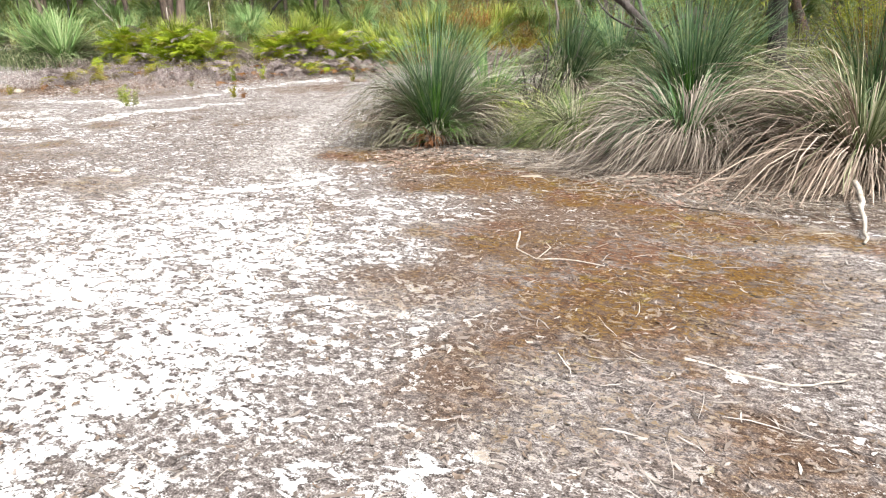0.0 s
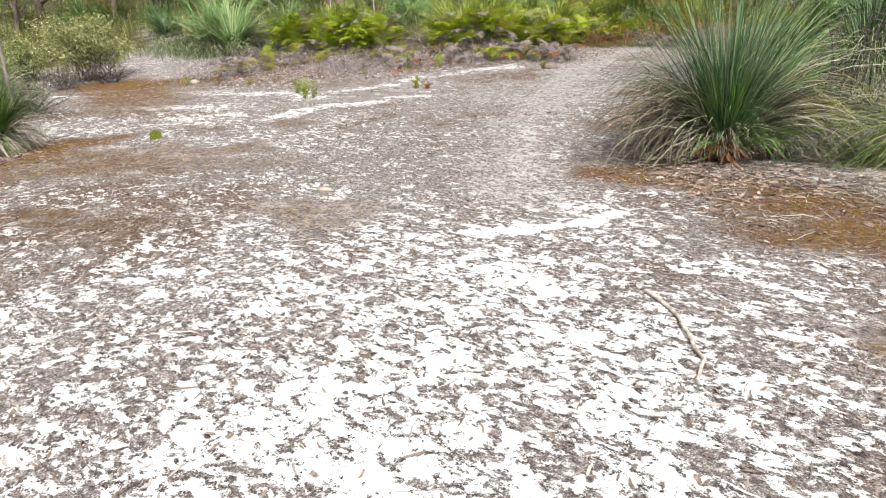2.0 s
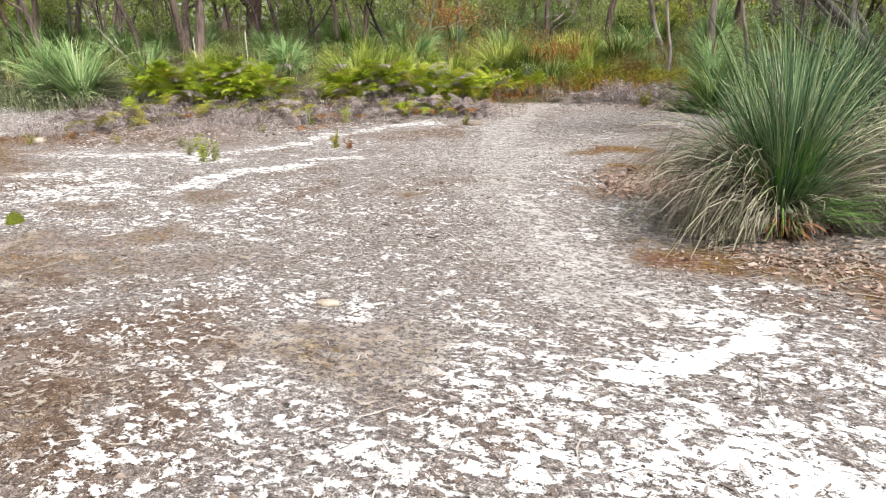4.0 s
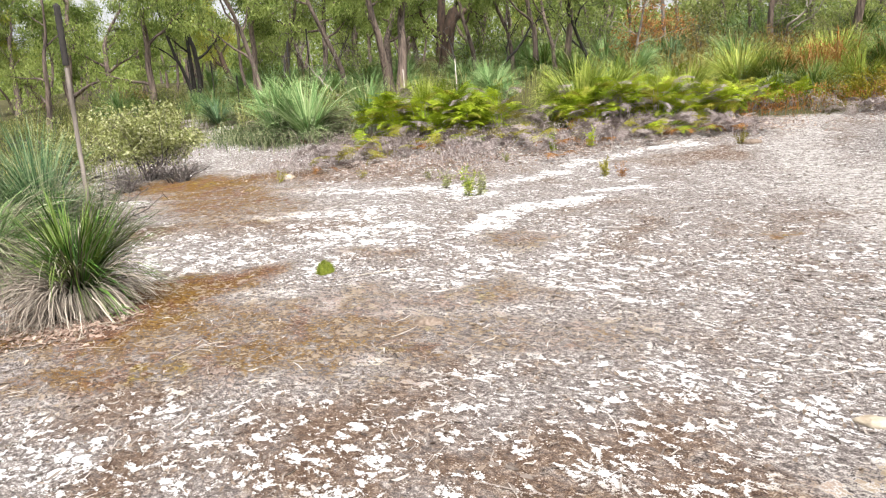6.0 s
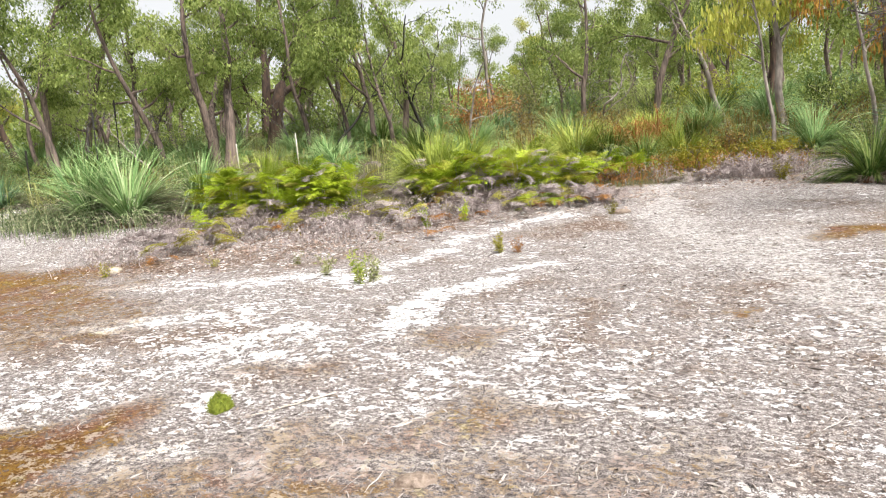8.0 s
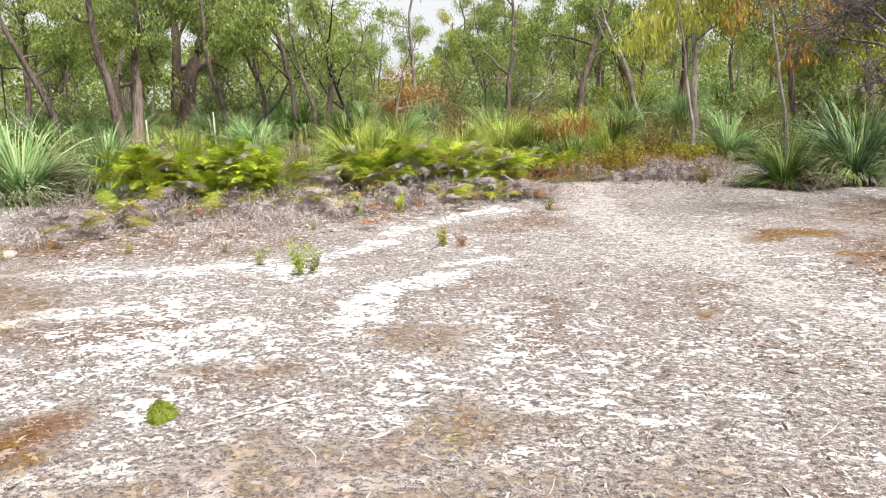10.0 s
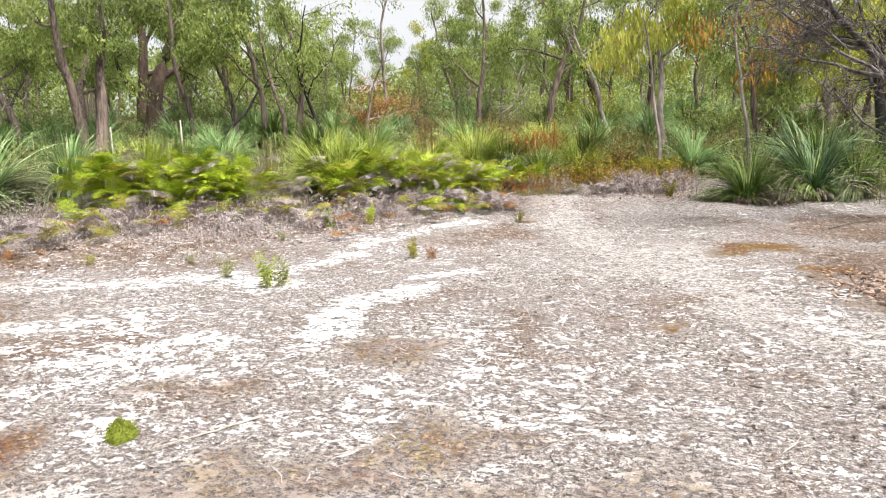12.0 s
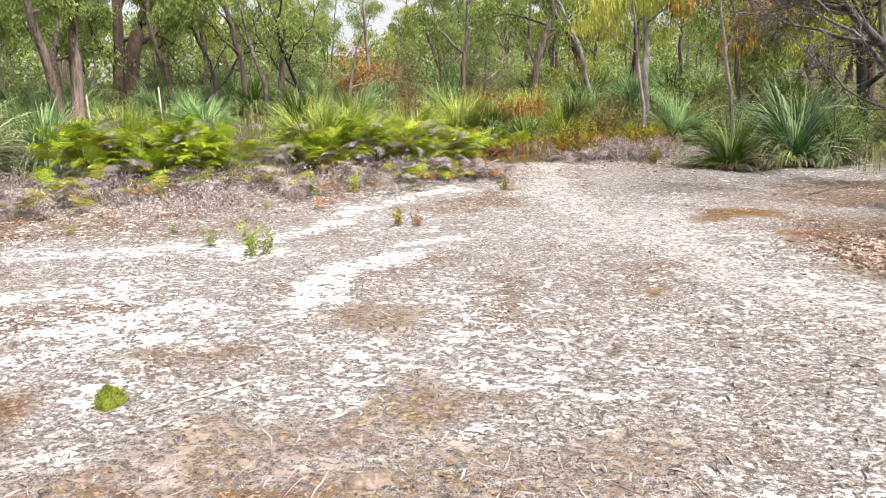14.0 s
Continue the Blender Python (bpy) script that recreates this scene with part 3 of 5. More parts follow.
def grass_meshes(style, seed):
    """Meshes of one grass tree: crown, ageing leaves, dead skirt, stem."""
    key = (style, seed)
    if key in GRASS_MESHES:
        return GRASS_MESHES[key]
    r = np.random.default_rng(100 + seed)
    dense = {"tall": (950, 1150, 1500), "open": (430, 420, 460), "small": (520, 420, 1200), "far": (420, 300, 160), "sedge": (760, 380, 180)}[style]
    up = {"tall": ((0.8, 1.9), (56, 89), (0.0, 1.0)), "open": ((0.8, 1.8), (42, 89), (0.1, 1.3)), "small": ((0.5, 0.92), (46, 88), (0.0, 0.6)), "far": ((0.7, 1.3), (25, 88), (0.2, 1.2)), "sedge": ((0.7, 1.35), (38, 88), (0.1, 1.0))}[style]
    arch = {"tall": ((1.0, 1.95), (25, 80), (1.5, 3.6)), "open": ((1.0, 1.8), (15, 72), (1.0, 2.8)), "small": ((0.5, 0.95), (20, 66), (0.4, 1.8)), "far": ((0.7, 1.2), (5, 50), (0.6, 1.8)), "sedge": ((0.8, 1.3), (20, 65), (0.8, 1.9))}[style]
    dead = {"tall": ((0.5, 1.75), (-10, 74), (1.6, 3.9)), "open": ((0.5, 1.5), (-10, 60), (1.4, 3.2)), "small": ((0.35, 0.85), (-15, 50), (0.9, 2.6)), "far": ((0.5, 0.9), (-20, 20), (0.5, 1.4)), "sedge": ((0.5, 0.9), (-10, 40), (0.8, 2.0))}[style]
    shaggy = style == "tall" and seed >= 3
    fallen = {1: (0.22, -0.06, 0.0), 4: (-0.6, -0.25, -0.1), 5: (-0.35, -0.35, -0.1)}.get(seed)
    if shaggy:
        dense, up, dead = (620, 1150, 2000), ((0.8, 1.75), (38, 87), (0.5, 2.4)), ((0.6, 1.9), (0, 82), (1.5, 3.5))
    wid = {"tall": 0.0105, "open": 0.02, "small": 0.0105, "far": 0.02, "sedge": 0.017}[style]
    low = {"tall": 0.17, "open": 0.17, "small": 0.2, "far": 0.2, "sedge": 0.12}[style]
    spread = {"tall": 0.13, "open": 0.15, "small": 0.1, "far": 0.2, "sedge": 0.34}[style]
    k = 5 if style in ("far", "sedge") else 7
    out = []
    for name, count, (ln, li, dr), rad, lo in (("crown", dense[0], up, spread, low), ("arching", dense[1], arch, spread * 1.25, low), ("skirt", dense[2], dead, spread * 1.7, low * 0.8)):
        v, q = blades(r, count, ln, li, dr, rad, wid, k, lo, lean=fallen if name != "crown" else None, front={"crown": 0.28, "arching": 0.06, "skirt": 0.04}[name] if style in ("tall", "open") and not shaggy else (0.55 if shaggy else 1.0), gap=(3.2, 2.0) if shaggy else (3.2, 1.6) if name == "crown" else (3.4, 1.6))
        out.append(quad_mesh(name, v, q))
    v, q = blades(r, {"tall": 460, "small": 200}.get(style, 60), (0.35, 0.95), (12, 84), (0.0, 0.6), spread * 0.7, wid, k, low * 0.55)
    out.append(quad_mesh("inner", v, q))
    if style == "tall":
        v, q = blades(r, 520, (0.12, 0.4), (-25, 40), (0.2, 1.6), spread * 2.1, wid * 1.5, k, low * 0.5)
        out.append(quad_mesh("old_leaf_base", v, q))
    stem = Pile()
    zs = np.linspace(-0.05, low + 0.04, 6)
    tube(stem, np.stack([0 * zs, 0 * zs, zs], 1), spread * np.array([1.5, 1.5, 1.35, 1.25, 1.05, 0.5]), 12)
    out.append(stem.mesh("stem", True))
    GRASS_MESHES[key] = out
    return out


def grass_tree(x, y, style, seed, scale, leaf, label, turn, arch=None, group="grass trees", dead=None):
    t = thing("grass_tree", x, y, label, "grass tree", group, turn, scale, tilt=True, sink=0.02)
    crown, arching, skirt, inner, *old, stem = grass_meshes(style, seed)
    for name, me, mat in (("crown", crown, leaf), ("arching_foliage", arching, arch or M_ARCH), ("dead_skirt", skirt, dead or M_DEAD), ("inner_foliage", inner, M_FAN if leaf in (M_BLUE, M_GREEN) else leaf), ("stem", stem, M_BASE), *(("old_leaf_base", me, M_RUST) for me in old)):
        ob = part(name, me, mat, t)
        ob.material_slots[0].link = "OBJECT"
        ob.material_slots[0].material = mat
    return t


TALL = "large grass tree, green blades over grey drooping skirt"
# beside the first stretch of the track
grass_tree(0.44, 10.55, "tall", 1, 1.08, M_BLUE, TALL + " beside orange moss", 0.1, arch=M_DEAD_MIX, group="grass trees beside the track")
grass_tree(3.5, 9.3, "tall", 4, 1.0, M_BLUE, "grass tree with bent pale-green and straw-grey blades", 0.0, arch=M_DEAD, dead=M_DEAD, group="grass trees beside the track")
grass_tree(5.0, 8.3, "tall", 5, 1.15, M_ARCH, "tall grass tree with heavy skirt of dry straw blades", 0.0, arch=M_STRAW, dead=M_STRAW, group="grass trees beside the track")
grass_tree(4.2, 11.4, "tall", 1, 1.25, M_BLUE, TALL, -0.6, group="grass trees beside the track")
grass_tree(2.35, 10.5, "tall", 4, 0.72, M_ARCH, "fallen-over grass tree, mostly grey-green arching blades", -0.2, arch=M_GREEN, dead=M_DEAD_MIX, group="grass trees beside the track")
grass_tree(1.2, 12.4, "open", 2, 0.8, M_BLUE_PALE, "pale grass tree with arching silvery blades over leaf litter", -1.0, arch=M_YELLOW, dead=M_DEAD_MIX, group="grass trees beside the track")
grass_tree(6.0, 10.0, "tall", 2, 1.2, M_BLUE, TALL, 3.0, group="grass trees beside the track")
grass_tree(2.6, 13.6, "tall", 1, 1.05, M_BLUE, TALL, 4.4, group="grass trees beside the track")
grass_tree(6.6, 7.4, "tall", 3, 1.1, M_GREEN, TALL, 5.1, group="grass trees beside the track")
# the clump with the flower spike
grass_tree(-9.05, 10.35, "small", 1, 1.05, M_GREEN, "small bright grass tree with skirt of dead blades on bare sand", 0.5, arch=M_DEAD_MIX, group="grass trees with flower spike")
grass_tree(-10.7, 10.8, "tall", 3, 0.9, M_BLUE_PALE, "grass tree with blue-grey and straw blades behind smaller one", 0.9, arch=M_DEAD_MIX, group="grass trees with flower spike")
grass_tree(-11.3, 12.2, "tall", 1, 0.92, M_BLUE, "blue-green grass tree in dense clump", 1.5, group="grass trees with flower spike")
grass_tree(-12.0, 11.3, "tall", 2, 0.85, M_BLUE, "blue-green grass tree in dense clump", 3.5, group="grass trees with flower spike")
# the pair by the sandy side track
grass_tree(-12.6, 22.2, "open", 2, 1.25, M_BLUE_PALE, "round blue-green grass tree with pale tips at sandy side track", 0.5, group="grass trees at side track")
grass_tree(-13.7, 22.7, "open", 1, 1.2, M_BLUE_PALE, "round blue-green grass tree with drooping straw blades", -0.3, group="grass trees at side track")
grass_tree(-11.3, 23.6, "open", 3, 1.05, M_BLUE_PALE, "silvery blue-green grass tree behind the fern", 4.7, group="grass trees at side track")
# the pair under the dead tree
grass_tree(3.05, 19.05, "open", 3, 0.85, M_GREEN, "low grass tree with arching blades and pale dead heap", -0.8, arch=M_GREEN, dead=M_STRAW, group="grass trees under dead tree")
grass_tree(4.55, 18.9, "open", 1, 1.22, M_BLUE, "dark green grass tree under dead branches", -0.2, arch=M_GREEN, group="grass trees under dead tree")
grass_tree(7.0, 21.4, "open", 1, 1.0, M_GREEN, "green grass tree beside dead trunk", 1.2, group="grass trees under dead tree")
grass_tree(8.2, 19.6, "open", 2, 0.9, M_GREEN, "green grass tree beside dead trunk", 2.7, group="grass trees under dead tree")
grass_tree(5.6, 18.9, "open", 3, 0.85, M_GREEN, "green grass tree beside dead trunk", 0.2, group="grass trees under dead tree")
grass_tree(6.4, 16.6, "open", 2, 0.8, M_GREEN, "green grass tree beside dead trunk", 2.0, group="grass trees under dead tree")
grass_tree(4.75, 23.5, "open", 2, 0.92, M_BLUE_PALE, "pale green grass tree with spiky open crown", -0.2, arch=M_BLUE_PALE, group="grass trees at wood edge")
grass_tree(3.7, 27.4, "open", 1, 0.95, M_BLUE_PALE, "green grass tree with straight blades below gum trees", 0.4, arch=M_ARCH, group="grass trees at wood edge")
# yellow-green sedges behind the bracken
for x, y, s, seed, leaf in ((-5.3, 23.6, 1.2, 1, M_YELLOW), (-4.6, 24.2, 1.15, 3, M_YELLOW), (-1.0, 25.6, 1.15, 2, M_YELLOW), (-0.2, 25.2, 1.0, 3, M_GREEN),
                            (0.9, 25.6, 1.05, 1, M_YELLOW), (-9.9, 24.6, 1.05, 3, M_YELLOW), (2.8, 26.3, 1.1, 2, M_GREEN), (0.3, 23.7, 0.75, 2, M_GREEN), (1.5, 24.0, 0.85, 1, M_YELLOW), (-2.6, 24.3, 0.95, 3, M_YELLOW), (2.9, 24.2, 0.7, 3, M_GREEN), (1.7, 26.8, 1.1, 2, M_YELLOW), (-8.4, 23.4, 0.8, 2, M_YELLOW), (-3.5, 23.3, 0.8, 1, M_YELLOW)):
    grass_tree(x, y, "sedge", seed, s * 0.98, leaf, "yellow-green tussock with fine arching blades behind bracken", x * 3.1, M_YELLOW if leaf is M_YELLOW else M_ARCH, "tussocks behind bracken")
# grey-blue tussocks under the far trees
r = np.random.default_rng(51)
for k in range(95):
    x = -28 + 48 * r.uniform()
    y = r.uniform(27.5, 45)
    if -14.5 < x < -10 and y < 31:
        continue
    grass_tree(x, y, "far", int(r.integers(1, 4)), r.uniform(0.8, 1.35), M_BLUE_PALE if r.uniform() < 0.65 else M_GREEN, "grey-green grass tussock under gum trees", r.uniform(0, 6), M_BLUE_PALE, "tussocks under gum trees")
grass_tree(-2.4, 30.6, "open", 1, 0.85, M_BLUE, "blue-grey grass tree among rusty undergrowth", 1.1, group="grass trees at wood edge")
grass_tree(-18.2, 26.4, "open", 2, 0.75, M_BLUE, "dark blue-green grass tree at end of side track", 1.1, group="grass trees at wood edge")


def flower_spike(x, y, tall, dark, lean, label):
    p = Pile()
    z = np.linspace(-0.1, tall, 14)
    path = np.stack([lean[0] * z, lean[1] * z, z], 1)
    tube(p, path[:11], np.full(11, 0.024), 8)
    t = thing("flower_spike", x, y, label, "flower spike", "flower spikes")
    part("stalk", p.mesh("stalk", True), M_BARK_PALE if not dark else M_BLACK, t)
    q = Pile()
    zz = np.linspace(0.77 * tall, tall, 24)
    rad = 0.034 + 0.004 * np.sin(np.arange(24) * 2.4)
    rad[-1] = 0.01
    tube(q, np.stack([lean[0] * zz, lean[1] * zz, zz], 1), rad, 10)
    part("spike_head", q.mesh("head", True), M_BLACK, t, "charred-looking dark seed head")


flower_spike(-10.35, 11.9, 2.82, False, (0.03, 0.0), "tall pale grass tree stalk with black seed head")
for x, y, h in ((-16.4, 28.7, 2.6), (-20.4, 29.6, 2.2), (-19.4, 29.8, 1.5), (-17.4, 32.5, 3.0), (-22.5, 31, 2.2)):
    flower_spike(x, y, h, True, (0.02, 0.01), "blackened dead flower spike")
for x, y, h in ((-9.25, 26.2, 1.55), (-11.2, 26.8, 1.3)):
    p = Pile()
    tube(p, np.array([[0, 0, -0.1], [0.01, 0, h * 0.5], [0, 0.01, h], [0, 0.01, h + 0.01]]), [0.02, 0.019, 0.018, 0.004], 8)
    t = thing("marker_stake", x, y, "thin bleached wooden stake standing in the undergrowth", "stake", "marker stakes")
    part("shaft", p.mesh("shaft", True), M_STICK, t)


# ---------------------------------------------------------------- bracken
def frond_mesh(seed, length=0.85, curl=0.6, droop=0.0):
    r = np.random.default_rng(seed)
    p = Pile()
    k = 9
    e, pts, q = 0.8, [], np.zeros(3)
    for s in range(k):
        pts.append(q)
        e -= curl * (0.1 + 0.28 * s / k) + droop * 0.1
        q = q + np.array([math.cos(e), 0, math.sin(e)]) * length / (k - 1)
    pts = np.array(pts)
    tube(p, pts, np.linspace(0.006, 0.0015, k), 4)
    paths, wid, side = [], [], []
    for f in np.linspace(0.22, 0.98, 12):
        i = f * (k - 1)
        a = int(min(i, k - 2))
        c = pts[a] + (pts[a + 1] - pts[a]) * (i - a)
        fwd = (pts[a + 1] - pts[a]) / np.linalg.norm(pts[a + 1] - pts[a])
        ln = length * 0.42 * math.sin(math.pi * min(1, (1.04 - f) / 0.8) * 0.5) * r.uniform(0.85, 1.1)
        for sgn in (-1, 1):
            d = np.array([0, sgn, 0.0]) * 0.9 + fwd * 0.45 + np.array([0, 0, r.normal(-0.08, 0.1)])
            d /= np.linalg.norm(d)
            across = np.cross(d, np.cross(fwd, [0, 1.0, 0]))
            across /= np.linalg.norm(across) + 1e-9
            m = max(3, int(ln / 0.026))
            for u in np.linspace(0.08, 0.97, m):
                b0 = c + d * ln * u + np.array([0, 0, -0.12 * ln * u * u])
                l2 = 0.027 * (1.1 - u) * (ln / (0.3 * length) + 0.3) + 0.01
                for s2 in (-1, 1):
                    dd = across * s2 * 0.9 + d * 0.5
                    dd /= np.linalg.norm(dd)
                    tip = b0 + dd * l2 + np.array([0, 0, r.normal(-0.006, 0.006)])
                    mid = b0 + dd * l2 * 0.45
                    v = np.array([b0, mid + d * 0.0095, tip, mid - d * 0.0095])
                    p.add(v, [[0, 1, 2, 3]])
    return p.mesh("frond")


FRONDS = [frond_mesh(s, 0.58, c) for s, c in ((1, 0.5), (2, 0.68), (3, 0.85))]
FRONDS_OLD = [frond_mesh(s, 0.6, c) for s, c in ((4, 0.7), (5, 1.0))]
FRONDS_DEAD = [frond_mesh(s, 0.55, c) for s, c in ((6, 0.95), (7, 1.3))]


def bracken(x, y, r, meshes, mat, count, tall, label, group, scale=1.0):
    t = thing("bracken_fern", x, y, label, "fern", group, r.uniform(0, 6), scale)
    p = Pile()
    for k in range(count):
        az, h = r.uniform(0, 6.28), tall * (r.uniform(0.3, 1.0) if mat is M_FERN else r.uniform(0.45, 1.0))
        rad = r.uniform(0.02, 0.34)
        top = np.array([math.cos(az) * rad, math.sin(az) * rad, h])
        tube(p, np.array([[top[0] * 0.3, top[1] * 0.3, -0.05], [top[0] * 0.7, top[1] * 0.7, h * 0.5], top]), [0.006, 0.005, 0.005], 4)
        ob = part("frond", meshes[int(r.integers(len(meshes)))], mat, t, place=Matrix.Translation(top) @ Euler((r.normal(0, 0.22), r.normal(0.02, 0.28), az + r.normal(0, 0.6))).to_matrix().to_4x4())
        ob.material_slots[0].link = "OBJECT"
        ob.material_slots[0].material = (M_FERN_OLD if r.uniform() < 0.6 else M_FERN_DEAD) if mat is M_FERN and r.uniform() < 0.28 else mat
    part("stalk", p.mesh("stalk"), M_FERN_DEAD, t)


r = np.random.default_rng(61)
for cx, cy, rx, ry, n, tall in ((-8.7, 21.4, 1.75, 0.75, 30, 0.82), (-7.7, 20.9, 0.8, 0.5, 10, 0.62), (-4.2, 21.3, 1.3, 0.6, 22, 0.72), (-2.7, 21.5, 1.0, 0.5, 11, 0.5), (-0.9, 22.6, 0.9, 0.4, 5, 0.4)):
    for k in range(n):
        a, d = r.uniform(0, 6.28), math.sqrt(r.uniform(0, 1))
        bracken(cx + rx * d * math.cos(a), cy + ry * d * math.sin(a), r, FRONDS, M_FERN, int(r.integers(13, 18)), tall * r.uniform(0.6, 1.3), "bright yellow-green bracken fern in a dense patch", "green bracken patch")
for x, y in ((-10.2, 20.4), (-9.4, 19.9), (-7.0, 20.4), (-6.2, 20.5), (-5.9, 21.2), (-10.6, 21.2), (-9.9, 19.2), (-5.2, 20.6), (-3.4, 20.6), (-4.4, 20.3), (-8.2, 19.9), (-2.7, 21.0), (-9.0, 18.3), (-10.3, 18.2), (-7.6, 20.1)):
    bracken(x + r.normal(0, 0.1), y, r, FRONDS_OLD, M_FERN_OLD if r.uniform() < 0.65 else M_FERN, int(r.integers(3, 6)), 0.22, "small yellowing bracken fern among dead stalks", "yellowing bracken", 0.85)
for x, y in ((-5.43, 17.9), (-8.7, 20.2), (-10.2, 17.9), (-3.0, 20.6), (1.2, 21.6), (2.4, 21.9), (-0.9, 21.6), (3.3, 21.8), (-1.8, 21.2)):
    bracken(x, y, r, FRONDS_OLD + FRONDS_DEAD, M_RUSSET, int(r.integers(3, 5)), 0.13, "withered orange-brown bracken fern", "withered bracken", 0.55)

for k in range(26):
    x = r.uniform(-11.2, -2.2)
    y = 18.9 + 0.07 * (x + 6) + abs(r.normal(0, 0.75))
    old = r.uniform()
    if old < 0.4:
        bracken(x, y, r, FRONDS_OLD + FRONDS_DEAD, M_RUSSET, int(r.integers(3, 6)), 0.16, "withered orange-brown bracken fern", "withered bracken", 0.6)
    else:
        bracken(x, y, r, FRONDS_OLD, M_FERN_OLD if old < 0.75 else M_FERN, int(r.integers(3, 7)), 0.26, "small yellowing bracken fern among dead stalks", "yellowing bracken", 0.8)

for k in range(58):
    x = r.uniform(-11.4, -1.6) if k < 46 else r.uniform(0.2, 3.2)
    y = (19.6 + 0.08 * (x + 6) + r.normal(0, 0.55)) if k < 46 else 21.2 + r.normal(0, 0.3)
    bracken(x, y, r, FRONDS_DEAD, M_FERN_DEAD, int(r.integers(4, 8)), r.uniform(0.16, 0.38), "dead grey bracken fern with curled fronds", "dead bracken", 0.75)

bracken(-5.4, 22.6, r, FRONDS_DEAD, M_FERN_DEAD, 9, 0.85, "tall dead grey bracken fern before yellow tussock", "dead bracken", 1.0)
for x, y in ((-4.9, 20.9), (-4.3, 20.8), (-3.6, 20.9), (-3.0, 21.0), (-9.7, 20.7), (-9.0, 20.5), (-6.4, 21.0), (-6.1, 21.6)):
    bracken(x, y, r, FRONDS_DEAD, M_FERN_DEAD, 7, 0.55, "dead grey bracken fern leaning among green fronds", "dead bracken", 0.9)


def undergrowth(name, n, where, tall, mats, label, seed, width=0.006, clear=0.0):
    """Uncounted dead stalks and curled bits over a stretch of ground."""
    r = np.random.default_rng(seed)
    xy = where(r, n)
    xy = xy[fbm(xy[:, 0] * 1.3, xy[:, 1] * 1.3, seed + 5) + r.normal(0, 0.06, len(xy)) > clear]
    n = len(xy)
    base = np.stack([xy[:, 0], xy[:, 1], height(xy[:, 0], xy[:, 1]) - 0.02], 1)
    az, h = r.uniform(0, 6.28, n), r.uniform(*tall, n) * (0.5 + fbm(xy[:, 0] * 1.5, xy[:, 1] * 1.5, seed))
    lean = r.uniform(0.0, 0.8, n)
    o = np.stack([np.cos(az), np.sin(az), 0 * az], 1)
    up = np.array([0, 0, 1.0])
    p1 = base + (up * (h * 0.55)[:, None]) + o * (h * lean * 0.25)[:, None]
    p2 = base + (up * h[:, None]) + o * (h * lean * 0.7)[:, None]
    p3 = p2 + o * (h * 0.25)[:, None] + up * (h * r.uniform(-0.35, 0.1, n))[:, None]
    paths = np.stack([base, p1, p2, p3], 1)
    w = width * r.uniform(0.6, 1.6, n)[:, None] * np.array([1, 0.9, 1.3, 0.3])[None, :]
    side = np.stack([-np.sin(az), np.cos(az), r.normal(0, 0.3, n)], 1)
    v, q = ribbons(paths, w, side)
    pile = Pile()
    pile.add(v, q)
    tips = np.repeat(p2, 4, 0) + r.normal(0, 0.05, (4 * n, 3))
    tips[:, 2] = np.maximum(tips[:, 2], height(tips[:, 0], tips[:, 1]) + 0.02)
    v, q = leaf_quads(r, tips, 0.07, 0.022, 0.25)
    pile.add(v, q)
    whole(name, pile.mesh(name), mats, label, "undergrowth", kind="stuff")


def band(points, width):
    def where(r, n):
        pts = np.array(points, float)
        seg = np.linalg.norm(np.diff(pts, axis=0), axis=1)
        i = r.choice(len(seg), n, p=seg / seg.sum())
        f = r.uniform(0, 1, n)[:, None]
        return pts[i] * (1 - f) + pts[i + 1] * f + r.normal(0, width, (n, 2))
    return where


undergrowth("dead_undergrowth", 2600, band([(-11.6, 20.4), (-9.0, 19.9), (-6.5, 20.1), (-4.5, 20.1), (-2.0, 20.7)], 0.4), (0.08, 0.36), M_FERN_DEAD, "grey dead bracken stalks with curled fronds", 71, clear=0.46)
undergrowth("dead_undergrowth", 2400, band([(-11.2, 18.4), (-9.2, 18.6), (-7.6, 18.8), (-5.6, 18.9)], 0.6), (0.06, 0.34), M_FERN_DEAD, "low grey dead stalks over brown litter", 72, clear=0.5)
undergrowth("dead_undergrowth", 1300, band([(-0.2, 21.6), (1.2, 21.0), (3.0, 20.9)], 0.38), (0.1, 0.42), M_FERN_DEAD, "grey dead stalks at the wood edge", 73, clear=0.48)
undergrowth("russet_undergrowth", 380, band([(-2.2, 21.6), (-0.6, 21.9), (0.4, 22.4), (3.2, 21.8)], 0.35), (0.08, 0.45), M_RUSSET, "rusty brown withered undergrowth", 74)
undergrowth("russet_undergrowth", 900, band([(-4.5, 27.5), (-2.0, 28.0), (2.0, 27.6), (7.0, 26.5)], 1.3), (0.3, 1.0), M_SHRUB_RED, "rusty undergrowth below the gum trees", 75, 0.014)
undergrowth("russet_grass", 260, band([(0.1, 24.8), (1.2, 25.0)], 0.25), (0.6, 1.3), M_RUSSET, "tall withered rust-coloured grass", 81, 0.012)
undergrowth("yellow_undergrowth", 700, band([(0.8, 22.6), (2.2, 23.4), (3.6, 22.6)], 0.8), (0.12, 0.55), M_FERN_OLD, "yellow-green low shrubs at the wood edge", 76, 0.008)
undergrowth("grass", 9000, lambda r, n: np.stack([r.uniform(-30, 16, n), r.uniform(25.5, 44, n)], 1), (0.25, 0.8), M_SHRUB, "thin green and straw undergrowth below gum trees", 77, 0.016)
